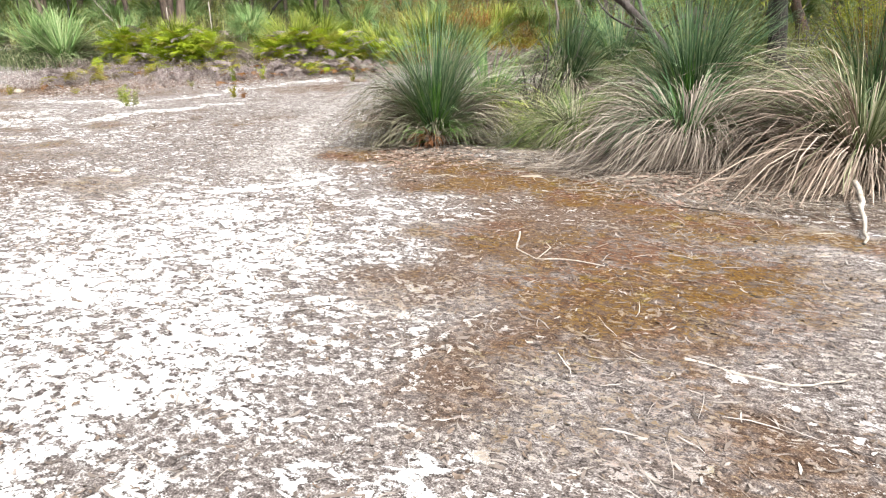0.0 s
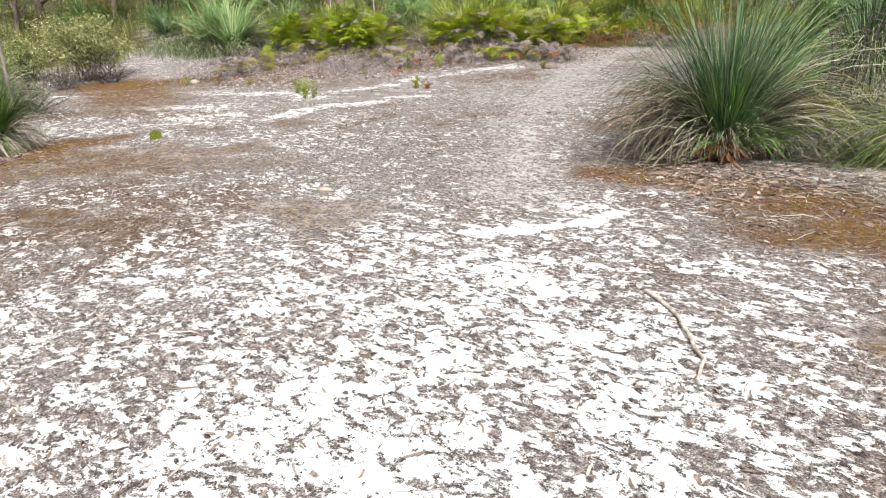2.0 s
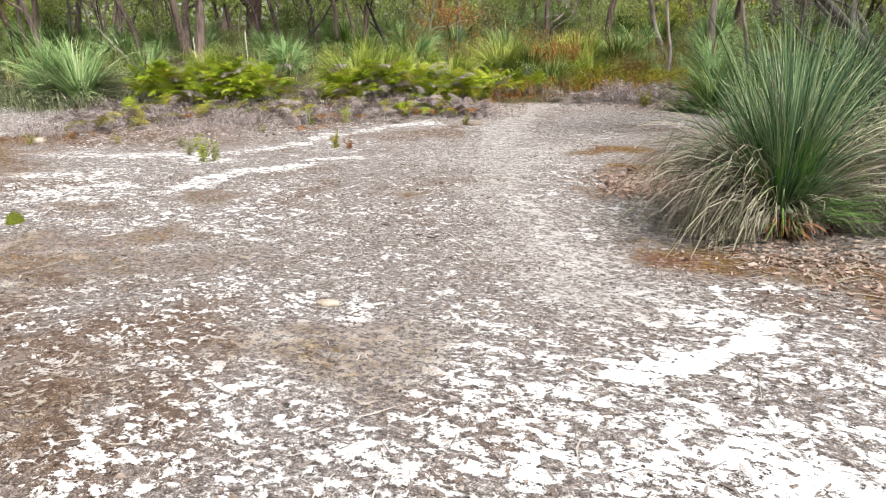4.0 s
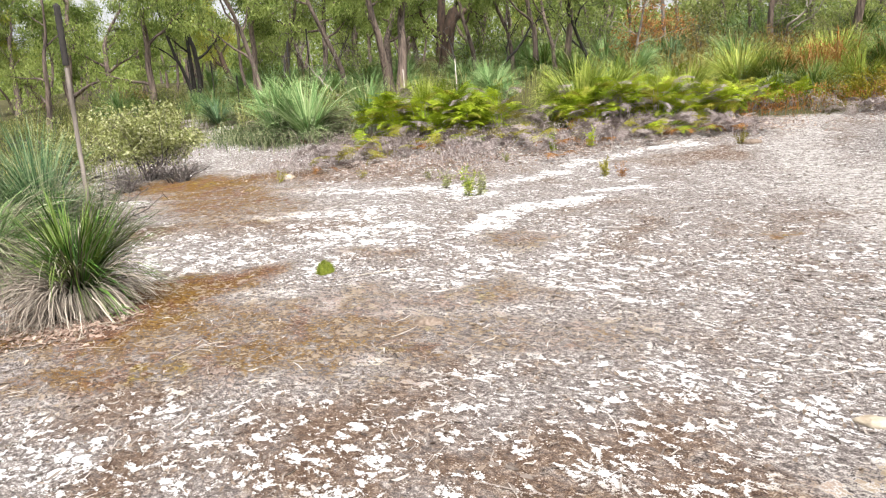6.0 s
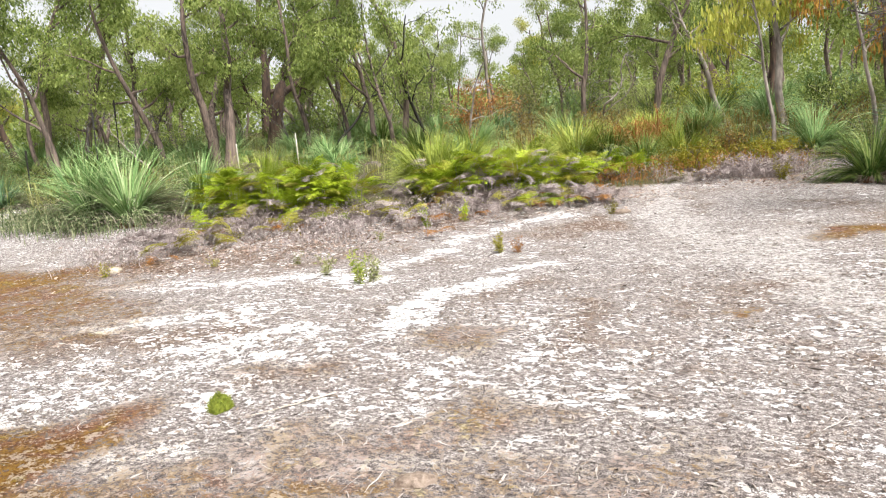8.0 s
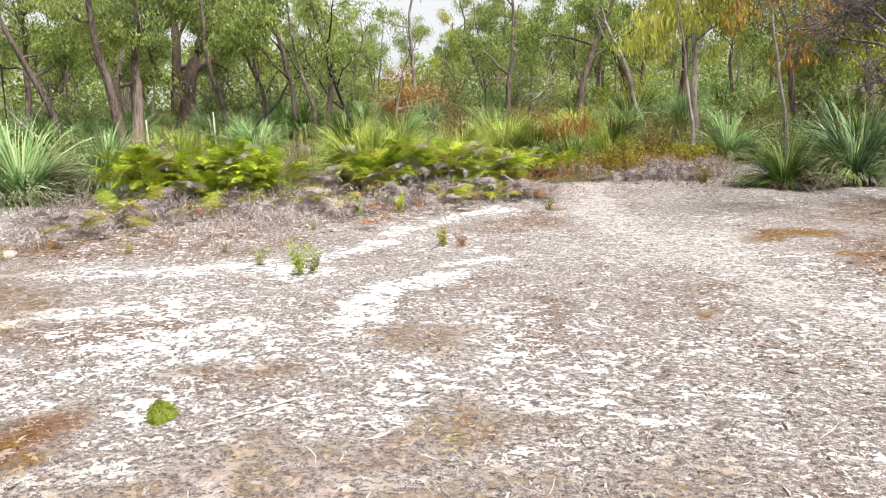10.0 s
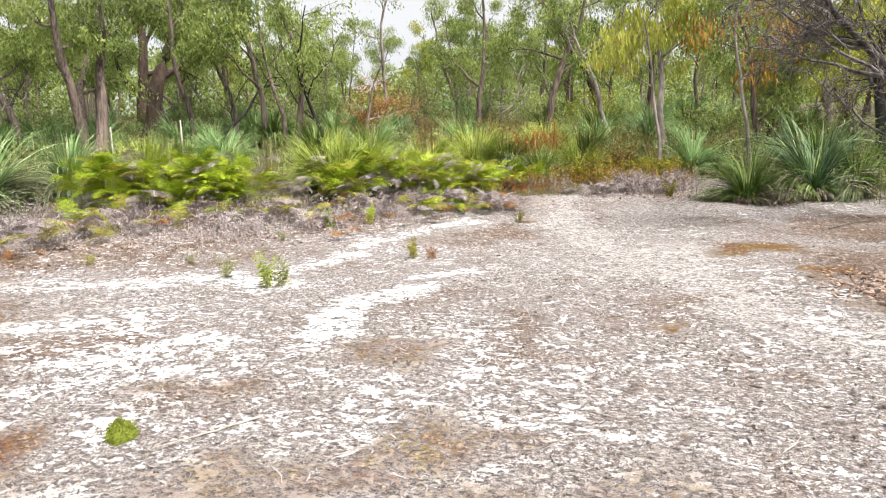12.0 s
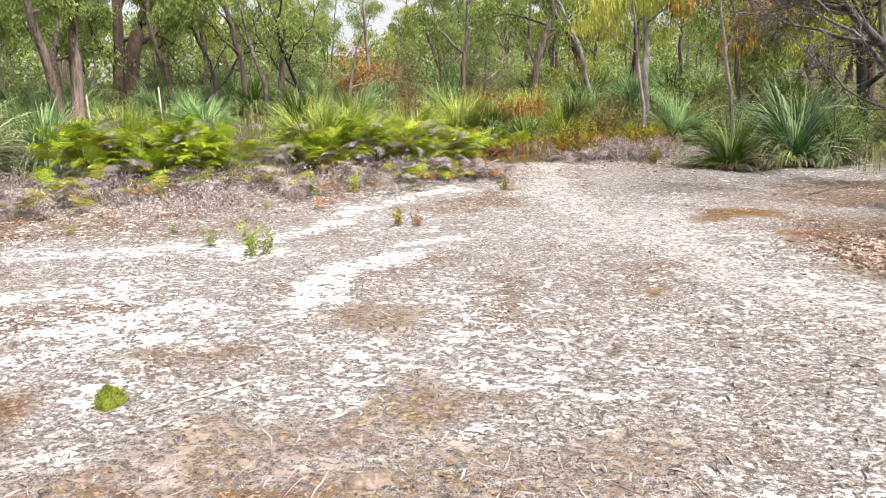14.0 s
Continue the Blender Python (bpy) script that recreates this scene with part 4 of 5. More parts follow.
undergrowth("grass", 3500, lambda r, n: np.stack([r.uniform(5.2, 17, n), r.uniform(17.5, 27, n)], 1), (0.2, 0.7), M_SHRUB, "thin green and straw undergrowth behind dead tree", 79, 0.014)
undergrowth("grass", 6000, lambda r, n: np.array([(a, b) for a, b in zip(r.uniform(-36, -14.5, n), r.uniform(13, 34, n)) if abs((b - 19.9) - (-13.7 - a) * 1.3) > 1.6 or a > -12]), (0.1, 0.4), M_SHRUB, "green heath undergrowth beyond side track", 78, 0.014)
undergrowth("grass", 900, band([(-16.5, 23.6), (-14.6, 22.6), (-13.4, 21.9), (-12.0, 21.7)], 0.5), (0.15, 0.5), M_ARCH, "dry green grass round grass trees at side track", 80, 0.012)


# ---------------------------------------------------------------- trees
def grow(r, stems, limbs, reach, bark_r, bushy, low=0.35, leaf_len=0.11, leaf_n=26, rise=0.05, crook=0.16):
    """Trunk paths, one pile of wood per limb, and leaf centres. stems: (start, direction, length, radius)."""
    trunk, limb_piles = Pile(), []
    for start, direction, length, radius in stems:
        path = crooked(r, start, direction, length, 12, crook * 0.7, 0.03)
        f = np.linspace(0, 1, 13)
        rad = radius * (1 - 0.78 * f)
        rad[0] *= 1.45
        rad[1] *= 1.12
        tube(trunk, path, rad, 9)
        for k in range(limbs):
            a = low + (1 - low) * (k + r.uniform(0.1, 0.9)) / limbs
            i = int(a * 11.9)
            p = path[i] + (path[min(i + 1, 12)] - path[i]) * (a * 12 - i)
            az = r.uniform(0, 6.28)
            d = np.array([math.cos(az), math.sin(az), r.uniform(0.25, 0.95)])
            ln = reach * r.uniform(0.55, 1.1) * (1.15 - 0.55 * a)
            pile = Pile()
            lp = crooked(r, p, d, ln, 7, crook, rise)
            lr = radius * (1 - 0.75 * a) * 0.62
            tube(pile, lp, np.linspace(lr, lr * 0.25, 8), 6)
            own = []
            for m in range(bushy):
                j = int(r.integers(2, 8))
                d2 = lp[j] - lp[j - 1]
                d2 = d2 / np.linalg.norm(d2) + r.normal(0, 0.6, 3)
                sp = crooked(r, lp[j], d2, ln * r.uniform(0.25, 0.5), 5, crook * 1.3, rise)
                tube(pile, sp, np.linspace(lr * 0.34, 0.006, 6), 4)
                for w in range(3):
                    q = int(r.integers(2, 6))
                    tw = crooked(r, sp[q], sp[q] - sp[q - 1] + r.normal(0, 0.15, 3) * 0.8, ln * r.uniform(0.1, 0.22), 3, crook * 1.5, 0)
                    tube(pile, tw, [0.008, 0.007, 0.006, 0.003], 3)
                    own.append(tw[-1])
                own.append(sp[-1])
            limb_piles.append((pile, np.array(own)))
    return trunk, limb_piles


def crown_mesh(r, tips, n, spread, leaf_len, leaf_w, hang):
    c = np.repeat(tips, n, 0)
    c = c + r.normal(0, 1, c.shape) * np.array([spread, spread, spread * 0.7])
    v, q = leaf_quads(r, c, leaf_len, leaf_w, hang)
    return quad_mesh("crown", v, q)


TREES = []


def tree(x, y, tall, radius, label, bark=None, leaf=None, lean=(0, 0), stems=1, limbs=7, reach=2.4, bushy=4, low=0.2, leaves=56, spread=0.25,
         leaf_len=0.16, leaf_w=0.05, hang=0.55, seed=0, group="gum trees", name="gum_tree", crook=0.16, rise=0.05):
    r = np.random.default_rng(900 + seed)
    t = thing(name, x, y, label, "tree", group)
    st = []
    for k in range(stems):
        off = np.array([0, 0, -0.15]) if stems == 1 else np.array([math.cos(k * 2.3) * radius * 1.5, math.sin(k * 2.3) * radius * 1.2, -0.15])
        d = np.array([lean[0], lean[1], 1.0]) + (0 if stems == 1 else np.array([math.cos(k * 2.3), math.sin(k * 2.3), 0]) * 0.13 * (k + 0.5))
        st.append((off, d, tall * (1 if k == 0 else r.uniform(0.75, 0.98)), radius * (1 if k == 0 else r.uniform(0.6, 0.9))))
    trunk, limb_piles = grow(r, st, limbs, reach, radius, bushy, low, crook=crook, rise=rise)
    part("trunk", trunk.mesh("trunk", True), bark or M_BARK, t)
    for p, tips in limb_piles:
        limb = part("limb", p.mesh("limb", True), bark or M_BARK, t)
        if leaves:
            part("foliage", crown_mesh(r, tips, leaves, spread, leaf_len, leaf_w, hang), leaf or M_GUM, limb)
    TREES.append(t)
    return t


GUM = "gum tree with crooked limbs and hanging green leaves"
tree(-13.0, 31.0, 9.0, 0.2, "three-stemmed gum tree with fibrous grey-brown bark", stems=3, limbs=6, reach=2.3, lean=(-0.05, 0), seed=1, low=0.3)
tree(-15.1, 31.2, 8.0, 0.13, "leaning gum tree with bare lower limbs", lean=(-0.25, 0.05), limbs=6, seed=2, low=0.25)
tree(-12.2, 36.5, 9.5, 0.36, "thick dark-red gum trunk with heavy limbs", bark=M_BARK_RED, lean=(0.1, 0), limbs=7, reach=3.2, seed=3, low=0.25)
tree(-9.9, 33.0, 8.5, 0.11, GUM, lean=(-0.03, 0), seed=4)
tree(-8.3, 33.0, 8.5, 0.1, GUM, lean=(0.02, 0), seed=5)
tree(-7.4, 32.0, 8.0, 0.12, GUM, seed=6, limbs=6)
tree(-6.3, 31.5, 9.0, 0.14, "two-stemmed gum tree with reddish trunks", stems=2, seed=7, limbs=4)
tree(-9.0, 32.0, 5.0, 0.07, "thin charred black gum stem with curved limbs", bark=M_BLACK, lean=(0.1, 0), limbs=5, seed=8, crook=0.3, leaves=8)
tree(-5.2, 31.0, 5.5, 0.08, "thin charred black gum stem with curved limbs", bark=M_BLACK, lean=(0.18, 0), limbs=5, seed=9, crook=0.3, leaves=8)
tree(-2.2, 36.0, 8.5, 0.1, "slender grey gum stem with few leaves", bark=M_BARK_PALE, lean=(-0.03, 0), limbs=6, low=0.5, leaves=12, seed=10)
tree(3.6, 31.5, 7.5, 0.16, "gum tree with wide crooked limbs and grey trunk", limbs=7, reach=3.0, seed=11, low=0.3)
tree(5.2, 28.6, 5.5, 0.12, "grey gum stem leaning over undergrowth", bark=M_BARK_PALE, lean=(-0.5, 0.1), limbs=6, seed=12, low=0.5, leaves=18)
tree(8.8, 37.0, 8.5, 0.34, "thick leaning dark-red gum trunk", bark=M_BARK_RED, lean=(0.2, 0), limbs=6, reach=3.2, seed=13, low=0.4)
tree(10.6, 36.0, 7.5, 0.2, "dark-red gum trunk in the wood", bark=M_BARK_RED, limbs=5, seed=14, low=0.4)
tree(6.4, 27.6, 6.5, 0.15, "pale gum trunk with low hanging yellow-green leaves", bark=M_BARK_PALE, leaf=M_GUM_YELLOW, limbs=7, reach=2.6, seed=15, low=0.4, hang=0.8, leaf_len=0.17, lean=(-0.02, -0.02))
tree(1.6, 34.5, 8.0, 0.13, GUM, seed=16, limbs=6)
tree(-17.5, 33.5, 9.0, 0.14, GUM, seed=17, lean=(0.1, 0), limbs=6, low=0.25)
tree(-20.6, 33.0, 9.5, 0.15, "gum tree with forked pale trunk", bark=M_BARK, stems=2, seed=18, lean=(-0.15, 0), low=0.3)
tree(-25.5, 35.5, 8.5, 0.15, "dark multi-stemmed gum tree with rounded crown", bark=M_BLACK, stems=3, seed=19, low=0.2, limbs=4)
tree(-32.0, 37.0, 6.5, 0.2, GUM, seed=20, low=0.25, limbs=7)
tree(-40.0, 38.0, 7.0, 0.2, GUM, seed=21, low=0.25, limbs=7)
tree(13.0, 31.0, 8.0, 0.2, GUM, seed=22, low=0.25, limbs=7, leaf=M_GUM_YELLOW)
tree(12.0, 25.0, 7.0, 0.2, "gum tree with amber and yellow-green leaves", seed=23, low=0.2, limbs=8, leaf=M_GUM_YELLOW, bark=M_BARK_RED)
tree(-28.0, 28.5, 6.0, 0.13, GUM, seed=24, low=0.2, limbs=6)
tree(17.0, 22.0, 8.0, 0.22, GUM, seed=25, low=0.2, limbs=7)
tree(3.3, 22.9, 5.2, 0.06, "gum sapling with hanging yellow-green and orange leaves", bark=M_BARK_PALE, leaf=M_GUM_YELLOW, limbs=6, reach=2.2, seed=41, low=0.45, hang=0.8, leaf_len=0.2, leaf_w=0.05, leaves=34, bushy=3)
tree(5.0, 21.2, 5.0, 0.06, "gum sapling with withered orange and green leaves", bark=M_BARK_PALE, leaf=M_ORANGE, limbs=6, reach=2.0, seed=42, low=0.45, hang=0.8, leaf_len=0.2, leaf_w=0.05, leaves=11, bushy=3)
tree(9.6, 22.0, 7.5, 0.16, "gum tree with amber and olive leaves behind dead branches", bark=M_BLACK, leaf=M_GUM_YELLOW, limbs=9, reach=2.6, seed=43, low=0.15)
tree(11.2, 19.0, 7.0, 0.16, "gum tree with withered orange and olive leaves", bark=M_BARK_RED, leaf=M_ORANGE, limbs=8, reach=2.4, seed=44, low=0.2, leaves=24)
tree(13.6, 21.5, 7.0, 0.15, "gum tree with amber and olive leaves", leaf=M_GUM_YELLOW, bark=M_BARK_RED, limbs=9, reach=2.6, seed=46, low=0.12)
tree(-13.4, 40.5, 10.0, 0.3, "dark-red gum tree with dense dark crown", bark=M_BARK_RED, limbs=9, reach=3.2, seed=47, low=0.15, leaves=70)
tree(-18.2, 29.6, 8.0, 0.12, GUM, seed=48, limbs=8, low=0.25)
tree(-20.8, 36.5, 9.5, 0.16, GUM, seed=49, limbs=9, low=0.15)
tree(8.2, 25.0, 6.0, 0.12, GUM, seed=45, low=0.15, limbs=8)
tree(-24.0, 30.5, 9.0, 0.16, GUM, seed=51, low=0.15, limbs=8)
tree(-30.0, 32.0, 8.0, 0.2, GUM, seed=52, low=0.12, limbs=8)
tree(-22.8, 37.0, 8.5, 0.2, GUM, seed=53, low=0.12, limbs=8)
tree(-36.0, 30.0, 8.0, 0.2, GUM, seed=54, low=0.12, limbs=8)
# the wood behind: copies of the grown trees, turned and in other sizes
r = np.random.default_rng(77)
stock = [TREES[i] for i in (0, 3, 5, 6, 10, 15, 16, 17, 20, 22)]
for k in range(92):
    row = k % 4
    x, y = -52 + 88 * ((k * 0.618) % 1.0) + r.normal(0, 1), 39.5 + row * 7 + r.uniform(-2, 3)
    if row == 0 and -4.5 < x < 1.5:
        continue
    s = r.uniform(0.7, 1.05) * (0.72 if -9 < x < 9 and r.uniform() < 0.5 else 1.0)
    c = copy_thing(stock[int(r.integers(len(stock)))], Matrix.LocRotScale((x, y, ground_at(x, y) - 0.1), Euler((0, 0, r.uniform(0, 6.28))), (s, s, s)))
    tagged(c, "gum tree standing deeper in the wood", group="gum trees in the wood")


def shrub(x, y, wide, tall, leaf, label, seed, leaves=2200, leaf_len=0.07, leaf_w=0.025, hang=0.1, stem=None, group="shrubs", name="shrub", stems_n=34, ring=0.5):
    r = np.random.default_rng(400 + seed)
    t = thing(name, x, y, label, "shrub", group)
    wood, tips = Pile(), []
    for k in range(stems_n):
        az = r.uniform(0, 6.28)
        d = np.array([math.cos(az) * r.uniform(0.1, 1.2) * wide / tall, math.sin(az) * r.uniform(0.1, 1.2) * wide / tall, 1.0])
        path = crooked(r, (r.normal(0, wide * 0.12), r.normal(0, wide * 0.12), -0.05), d, tall * r.uniform(0.6, 1.05), 6, 0.2, -0.02)
        tube(wood, path, np.linspace(0.014, 0.004, 7), 4)
        for j in (3, 4, 5, 6, 6):
            q = path[j] + r.normal(0, 0.12, 3) * wide
            tube(wood, np.array([path[j], (path[j] + q) / 2 + r.normal(0, 0.03, 3), q]), [0.005, 0.004, 0.002], 3)
            tips.append(q)
    part("framework", wood.mesh("framework", True), stem or M_TWIG, t)
    if leaves:
        tips = np.array(tips)
        tips = tips[tips[:, 2] > tall * 0.25]
        part("foliage", crown_mesh(r, tips, max(2, int(leaves / len(tips))), wide * 0.1, leaf_len, leaf_w, hang), leaf, t)
    return t


shrub(-14.4, 18.0, 1.05, 1.75, M_PALE, "rounded shrub with pale green leaves beside bare sand", 1, 9500, 0.08, 0.035, group="pale shrubs")
shrub(-16.6, 18.2, 0.8, 1.3, M_PALE, "rounded shrub with pale green leaves", 2, 4000, 0.08, 0.035, group="pale shrubs")
shrub(-13.4, 17.6, 0.6, 0.8, M_FERN_DEAD, "low dead shrub of grey twigs", 3, 500, 0.05, 0.012, group="dead shrubs")
shrub(-14.0, 16.7, 0.7, 0.7, M_FERN_DEAD, "low dead shrub of grey twigs", 4, 500, 0.05, 0.012, group="dead shrubs")
LOW_SHRUBS = ((1.3, 23.0, 0.7, 0.7, M_FERN_OLD), (2.4, 23.6, 0.8, 0.9, M_SHRUB_RED), (3.4, 23.0, 0.6, 0.7, M_FERN_OLD), (0.2, 27.6, 0.7, 1.5, M_SHRUB_RED), (-3.4, 29.2, 1.2, 1.1, M_SHRUB_RED), (-1.0, 31.0, 1.3, 1.4, M_SHRUB_RED), (2.6, 28.6, 0.9, 1.3, M_SHRUB), (7.5, 25.8, 1.0, 1.2, M_SHRUB_RED), (8.6, 22.5, 1.4, 1.8, M_SHRUB), (6.4, 23.4, 1.0, 1.3, M_SHRUB), (10.6, 18.0, 1.4, 1.7, M_SHRUB_RED), (-3.0, 33.5, 1.6, 2.6, M_RUSSET), (-0.6, 36, 1.8, 2.8, M_SHRUB), (2.4, 37, 2.0, 3.0, M_GUM), (-5.0, 36.5, 1.8, 2.6, M_GUM), (6.4, 33, 1.6, 2.2, M_GUM_YELLOW), (-10.8, 38.5, 2.0, 2.4, M_GUM), (-16.5, 36, 1.8, 2.2, M_GUM))
TALL_SHRUBS = ((-22, 36.5, 2.0, 2.4, M_GUM), (-24.0, 31, 1.2, 1.2, M_SHRUB), (-21.5, 26.0, 1.1, 0.9, M_SHRUB), (-26, 25, 1.4, 1.1, M_SHRUB), (-18.6, 21.5, 1.2, 1.0, M_SHRUB), (-20.0, 17.5, 1.3, 1.2, M_SHRUB), (-16.2, 16.2, 1.0, 1.0, M_SHRUB), (-30, 31, 1.6, 1.3, M_SHRUB), (-34, 27, 1.8, 1.4, M_SHRUB), (-15.2, 12.8, 1.1, 1.3, M_SHRUB), (-19, 30.5, 1.3, 1.0, M_SHRUB), (11.5, 20.5, 1.4, 2.2, M_GUM_YELLOW), (9.4, 28.5, 1.5, 2.2, M_GUM), (-7.6, 37.5, 1.8, 2.2, M_SHRUB), (5.2, 36.5, 1.6, 2.4, M_GUM), (-27.5, 33.0, 1.6, 1.5, M_SHRUB_RED))
for i, (x, y, w, h, m) in enumerate((*LOW_SHRUBS, *TALL_SHRUBS)):
    kind_of = {"reddish_shrub_leaf": "rusty brown heath shrub", "shrub_leaf": "green heath shrub with fine leaves", "gum_leaf": "young gum scrub with dull green leaves", "gum_leaf_yellow": "young gum scrub with yellow-green leaves",
               "bracken_yellowing": "low yellow-green shrub at wood edge", "russet_dead_leaf": "shrub with withered orange leaves"}[m.name]
    big = h > 1.7
    shrub(x, y, w, h, m, kind_of, 10 + i, 2600 if big else 1800, 0.13 if big else 0.09, 0.04 if big else 0.03, 0.3, group="shrubs below gum trees")
for k in range(30):
    x, y = (12 + 16 * r.uniform(), 15 + 24 * r.uniform()) if k % 2 else (-48 + 22 * r.uniform(), 14 + 26 * r.uniform())
    s = r.uniform(0.6, 0.95)
    c = copy_thing(stock[int(r.integers(len(stock)))], Matrix.LocRotScale((x, y, ground_at(x, y) - 0.1), Euler((0, 0, r.uniform(0, 6.28))), (s, s, s)))
    tagged(c, "gum tree standing deeper in the wood", group="gum trees in the wood")
# far woods that close the view
rr = np.random.default_rng(88)
far = Pile()
n = 90000
fx = rr.uniform(-110, 90, n)
fy = 62 + rr.uniform(0, 26, n) + 0.12 * np.abs(fx + 6)
fz = height(fx, fy) + rr.uniform(0, 1, n) * (3.2 + 5.0 * fbm(fx * 0.15, fy * 0.15, 9) - 2.4 * np.exp(-((fx - 1) / 6) ** 2)) - 0.1
v, q = leaf_quads(rr, np.stack([fx, fy, fz], 1), 0.5, 0.24, 0.3)
far.add(v, q)
whole("far_woods", far.mesh("far_woods"), M_GUM, "distant gum woodland rising behind", "woodland", kind="stuff")


# ---------------------------------------------------------------- the dead tree
def dead_tree():
    r = np.random.default_rng(5)
    x0, y0 = 5.75, 16.3
    t = thing("dead_tree", x0, y0, "leaning dead tree with a tangle of bare grey branches", "tree")
    z0 = ground_at(x0, y0)
    main = np.array([(0, 0, -0.2), (-0.35, -0.05, 0.45), (-0.95, -0.15, 1.15), (-1.6, -0.25, 1.75), (-2.3, -0.35, 2.35), (-3.1, -0.45, 2.85), (-3.9, -0.6, 3.35), (-4.6, -0.8, 4.1)])
    p = Pile()
    tube(p, main, [0.13, 0.105, 0.09, 0.08, 0.07, 0.055, 0.042, 0.025], 10)
    part("trunk", p.mesh("trunk", True), M_DARK_WOOD, t)
    starts = []
    for i, d, ln, rad in ((2, (-0.5, 0.3, 1.0), 1.9, 0.08), (3, (-1, 0.3, 0.35), 3.0, 0.06), (4, (-1, 0.1, 0.15), 3.0, 0.05), (3, (0.4, 0.2, 1.0), 2.2, 0.07), (5, (-1, 0.4, 0.1), 2.6, 0.04), (4, (-0.6, -0.3, 0.9), 2.0, 0.05),
                          (5, (-0.9, -0.2, 0.05), 2.2, 0.035), (6, (-1, 0.2, 0.0), 2.0, 0.03), (2, (-0.8, 0.5, 0.25), 2.6, 0.045), (5, (-0.3, 0.4, 0.8), 1.8, 0.035), (2, (0.5, -0.3, 0.8), 1.6, 0.03), (4, (-0.8, 0.5, 0.3), 3.0, 0.04), (6, (-0.7, 0.5, 0.5), 1.6, 0.03)):
        pile = Pile()
        lp = crooked(r, main[i], d, ln, 9, 0.22, 0.03)
        tube(pile, lp, np.linspace(rad * 0.8, 0.007, 10), 6)
        for k in range(9):
            j = int(r.integers(2, 10))
            sp = crooked(r, lp[j], lp[j] - lp[j - 1] + r.normal(0, 0.25, 3), r.uniform(0.5, 1.4), 7, 0.35, -0.03)
            tube(pile, sp, np.linspace(0.014, 0.006, 8), 4)
            for w in range(10):
                q = int(r.integers(1, 8))
                tw = crooked(r, sp[q], r.normal(0, 1, 3) + np.array([-0.5, 0, 0.15]), r.uniform(0.2, 0.7), 5, 0.45, 0.0)
                tube(pile, tw, np.linspace(0.008, 0.004, 6), 3)
        part("branch", pile.mesh("branch", True), M_TWIG, t)


dead_tree()
for k, (x, y, h, l) in enumerate(((-14.7, 29.8, 3.2, -0.3), (-16.2, 32.6, 3.5, 0.35), (-7.0, 33.6, 3.6, 0.2), (-11.0, 34.0, 3.0, -0.35), (1.2, 30.2, 3.4, -0.4), (-18.6, 31.6, 3.2, 0.3), (-3.6, 32.4, 3.8, -0.2))):
    tree(x, y, h, 0.06, "bare pale dead tree with crooked limbs", bark=M_BARK_PALE if k % 2 == 0 else M_TWIG, lean=(l, 0), limbs=5, reach=2.2, seed=60 + k, low=0.25, leaves=0, crook=0.32, bushy=3, group="bare dead trees", name="dead_tree", rise=0.0)
tree(8.2, 18.0, 6.0, 0.24, "dark gum trunk behind dead branches", bark=M_BLACK, lean=(-0.06, 0.02), limbs=7, reach=2.8, seed=31, low=0.3, leaf=M_GUM_YELLOW, leaves=16)
# bare twigs reaching over the undergrowth beside the large grass tree
def dead_bush(x, y, tall, seed):
    shrub(x, y, tall * 0.9, tall, None, "tangled dead bush of bare dark twigs", seed, 0, stem=M_TWIG, group="dead bushes", name="dead_bush", stems_n=26)


dead_bush(2.0, 12.4, 1.7, 90)
dead_bush(6.8, 14.6, 2.0, 92)
dead_bush(-11.6, 13.4, 0.9, 93)


# ---------------------------------------------------------------- small plants and things on the ground
def seedling(x, y, tall, leaf, label, seed, group="seedlings"):
    r = np.random.default_rng(600 + seed)
    t = thing("seedling", x, y, label, "seedling", group)
    wood, c = Pile(), []
    for k in range(5):
        az = r.uniform(0, 6.28)
        p = crooked(r, (0, 0, -0.02), (math.cos(az) * 0.35, math.sin(az) * 0.35, 1), tall * r.uniform(0.5, 1.05), 5, 0.12)
        tube(wood, p, np.linspace(0.005, 0.002, 6), 4)
        for j in range(1, 6):
            c += [p[j]] * 9
    c = np.array(c) + r.normal(0, 0.015, (len(c), 3))
    part("stem", wood.mesh("stem"), M_FERN_DEAD, t)
    v, q = leaf_quads(r, c, tall * 0.2, tall * 0.035, -0.3)
    part("foliage", quad_mesh("foliage", v, q), leaf, t)


for i, (x, y, h, m, lab) in enumerate(((-7.02, 15.55, 0.34, M_PALE, "small grey-green seedling on white sand"), (-6.5, 14.85, 0.45, M_YELLOW, "small yellow-green seedling on white sand"), (-6.35, 14.9, 0.38, M_PALE, "small green seedling on white sand"),
                                       (-4.6, 16.0, 0.34, M_FERN_OLD, "small yellow-green seedling beside litter"), (-4.35, 15.9, 0.26, M_RUSSET, "small rusty seedling on sand"), (-2.3, 18.2, 0.3, M_FERN_OLD, "small yellow seedling on brown litter"),
                                       (2.0, 20.2, 0.5, M_FERN_OLD, "small yellow-green seedling at wood edge"), (-9.0, 17.0, 0.22, M_FERN_OLD, "small yellow-green seedling on brown litter"), (-7.6, 16.6, 0.2, M_SHRUB, "small green seedling on brown litter"),
                                       (-10.7, 17.0, 0.25, M_FERN_OLD, "small yellow-green seedling on brown litter"), (-5.6, 18.6, 0.4, M_FERN, "small bright green seedling near bracken"), (-4.9, 18.9, 0.4, M_FERN, "small bright green seedling near bracken"), (-6.4, 17.8, 0.22, M_SHRUB, "small green seedling on brown litter"))):
    seedling(x, y, h, m, lab, i)


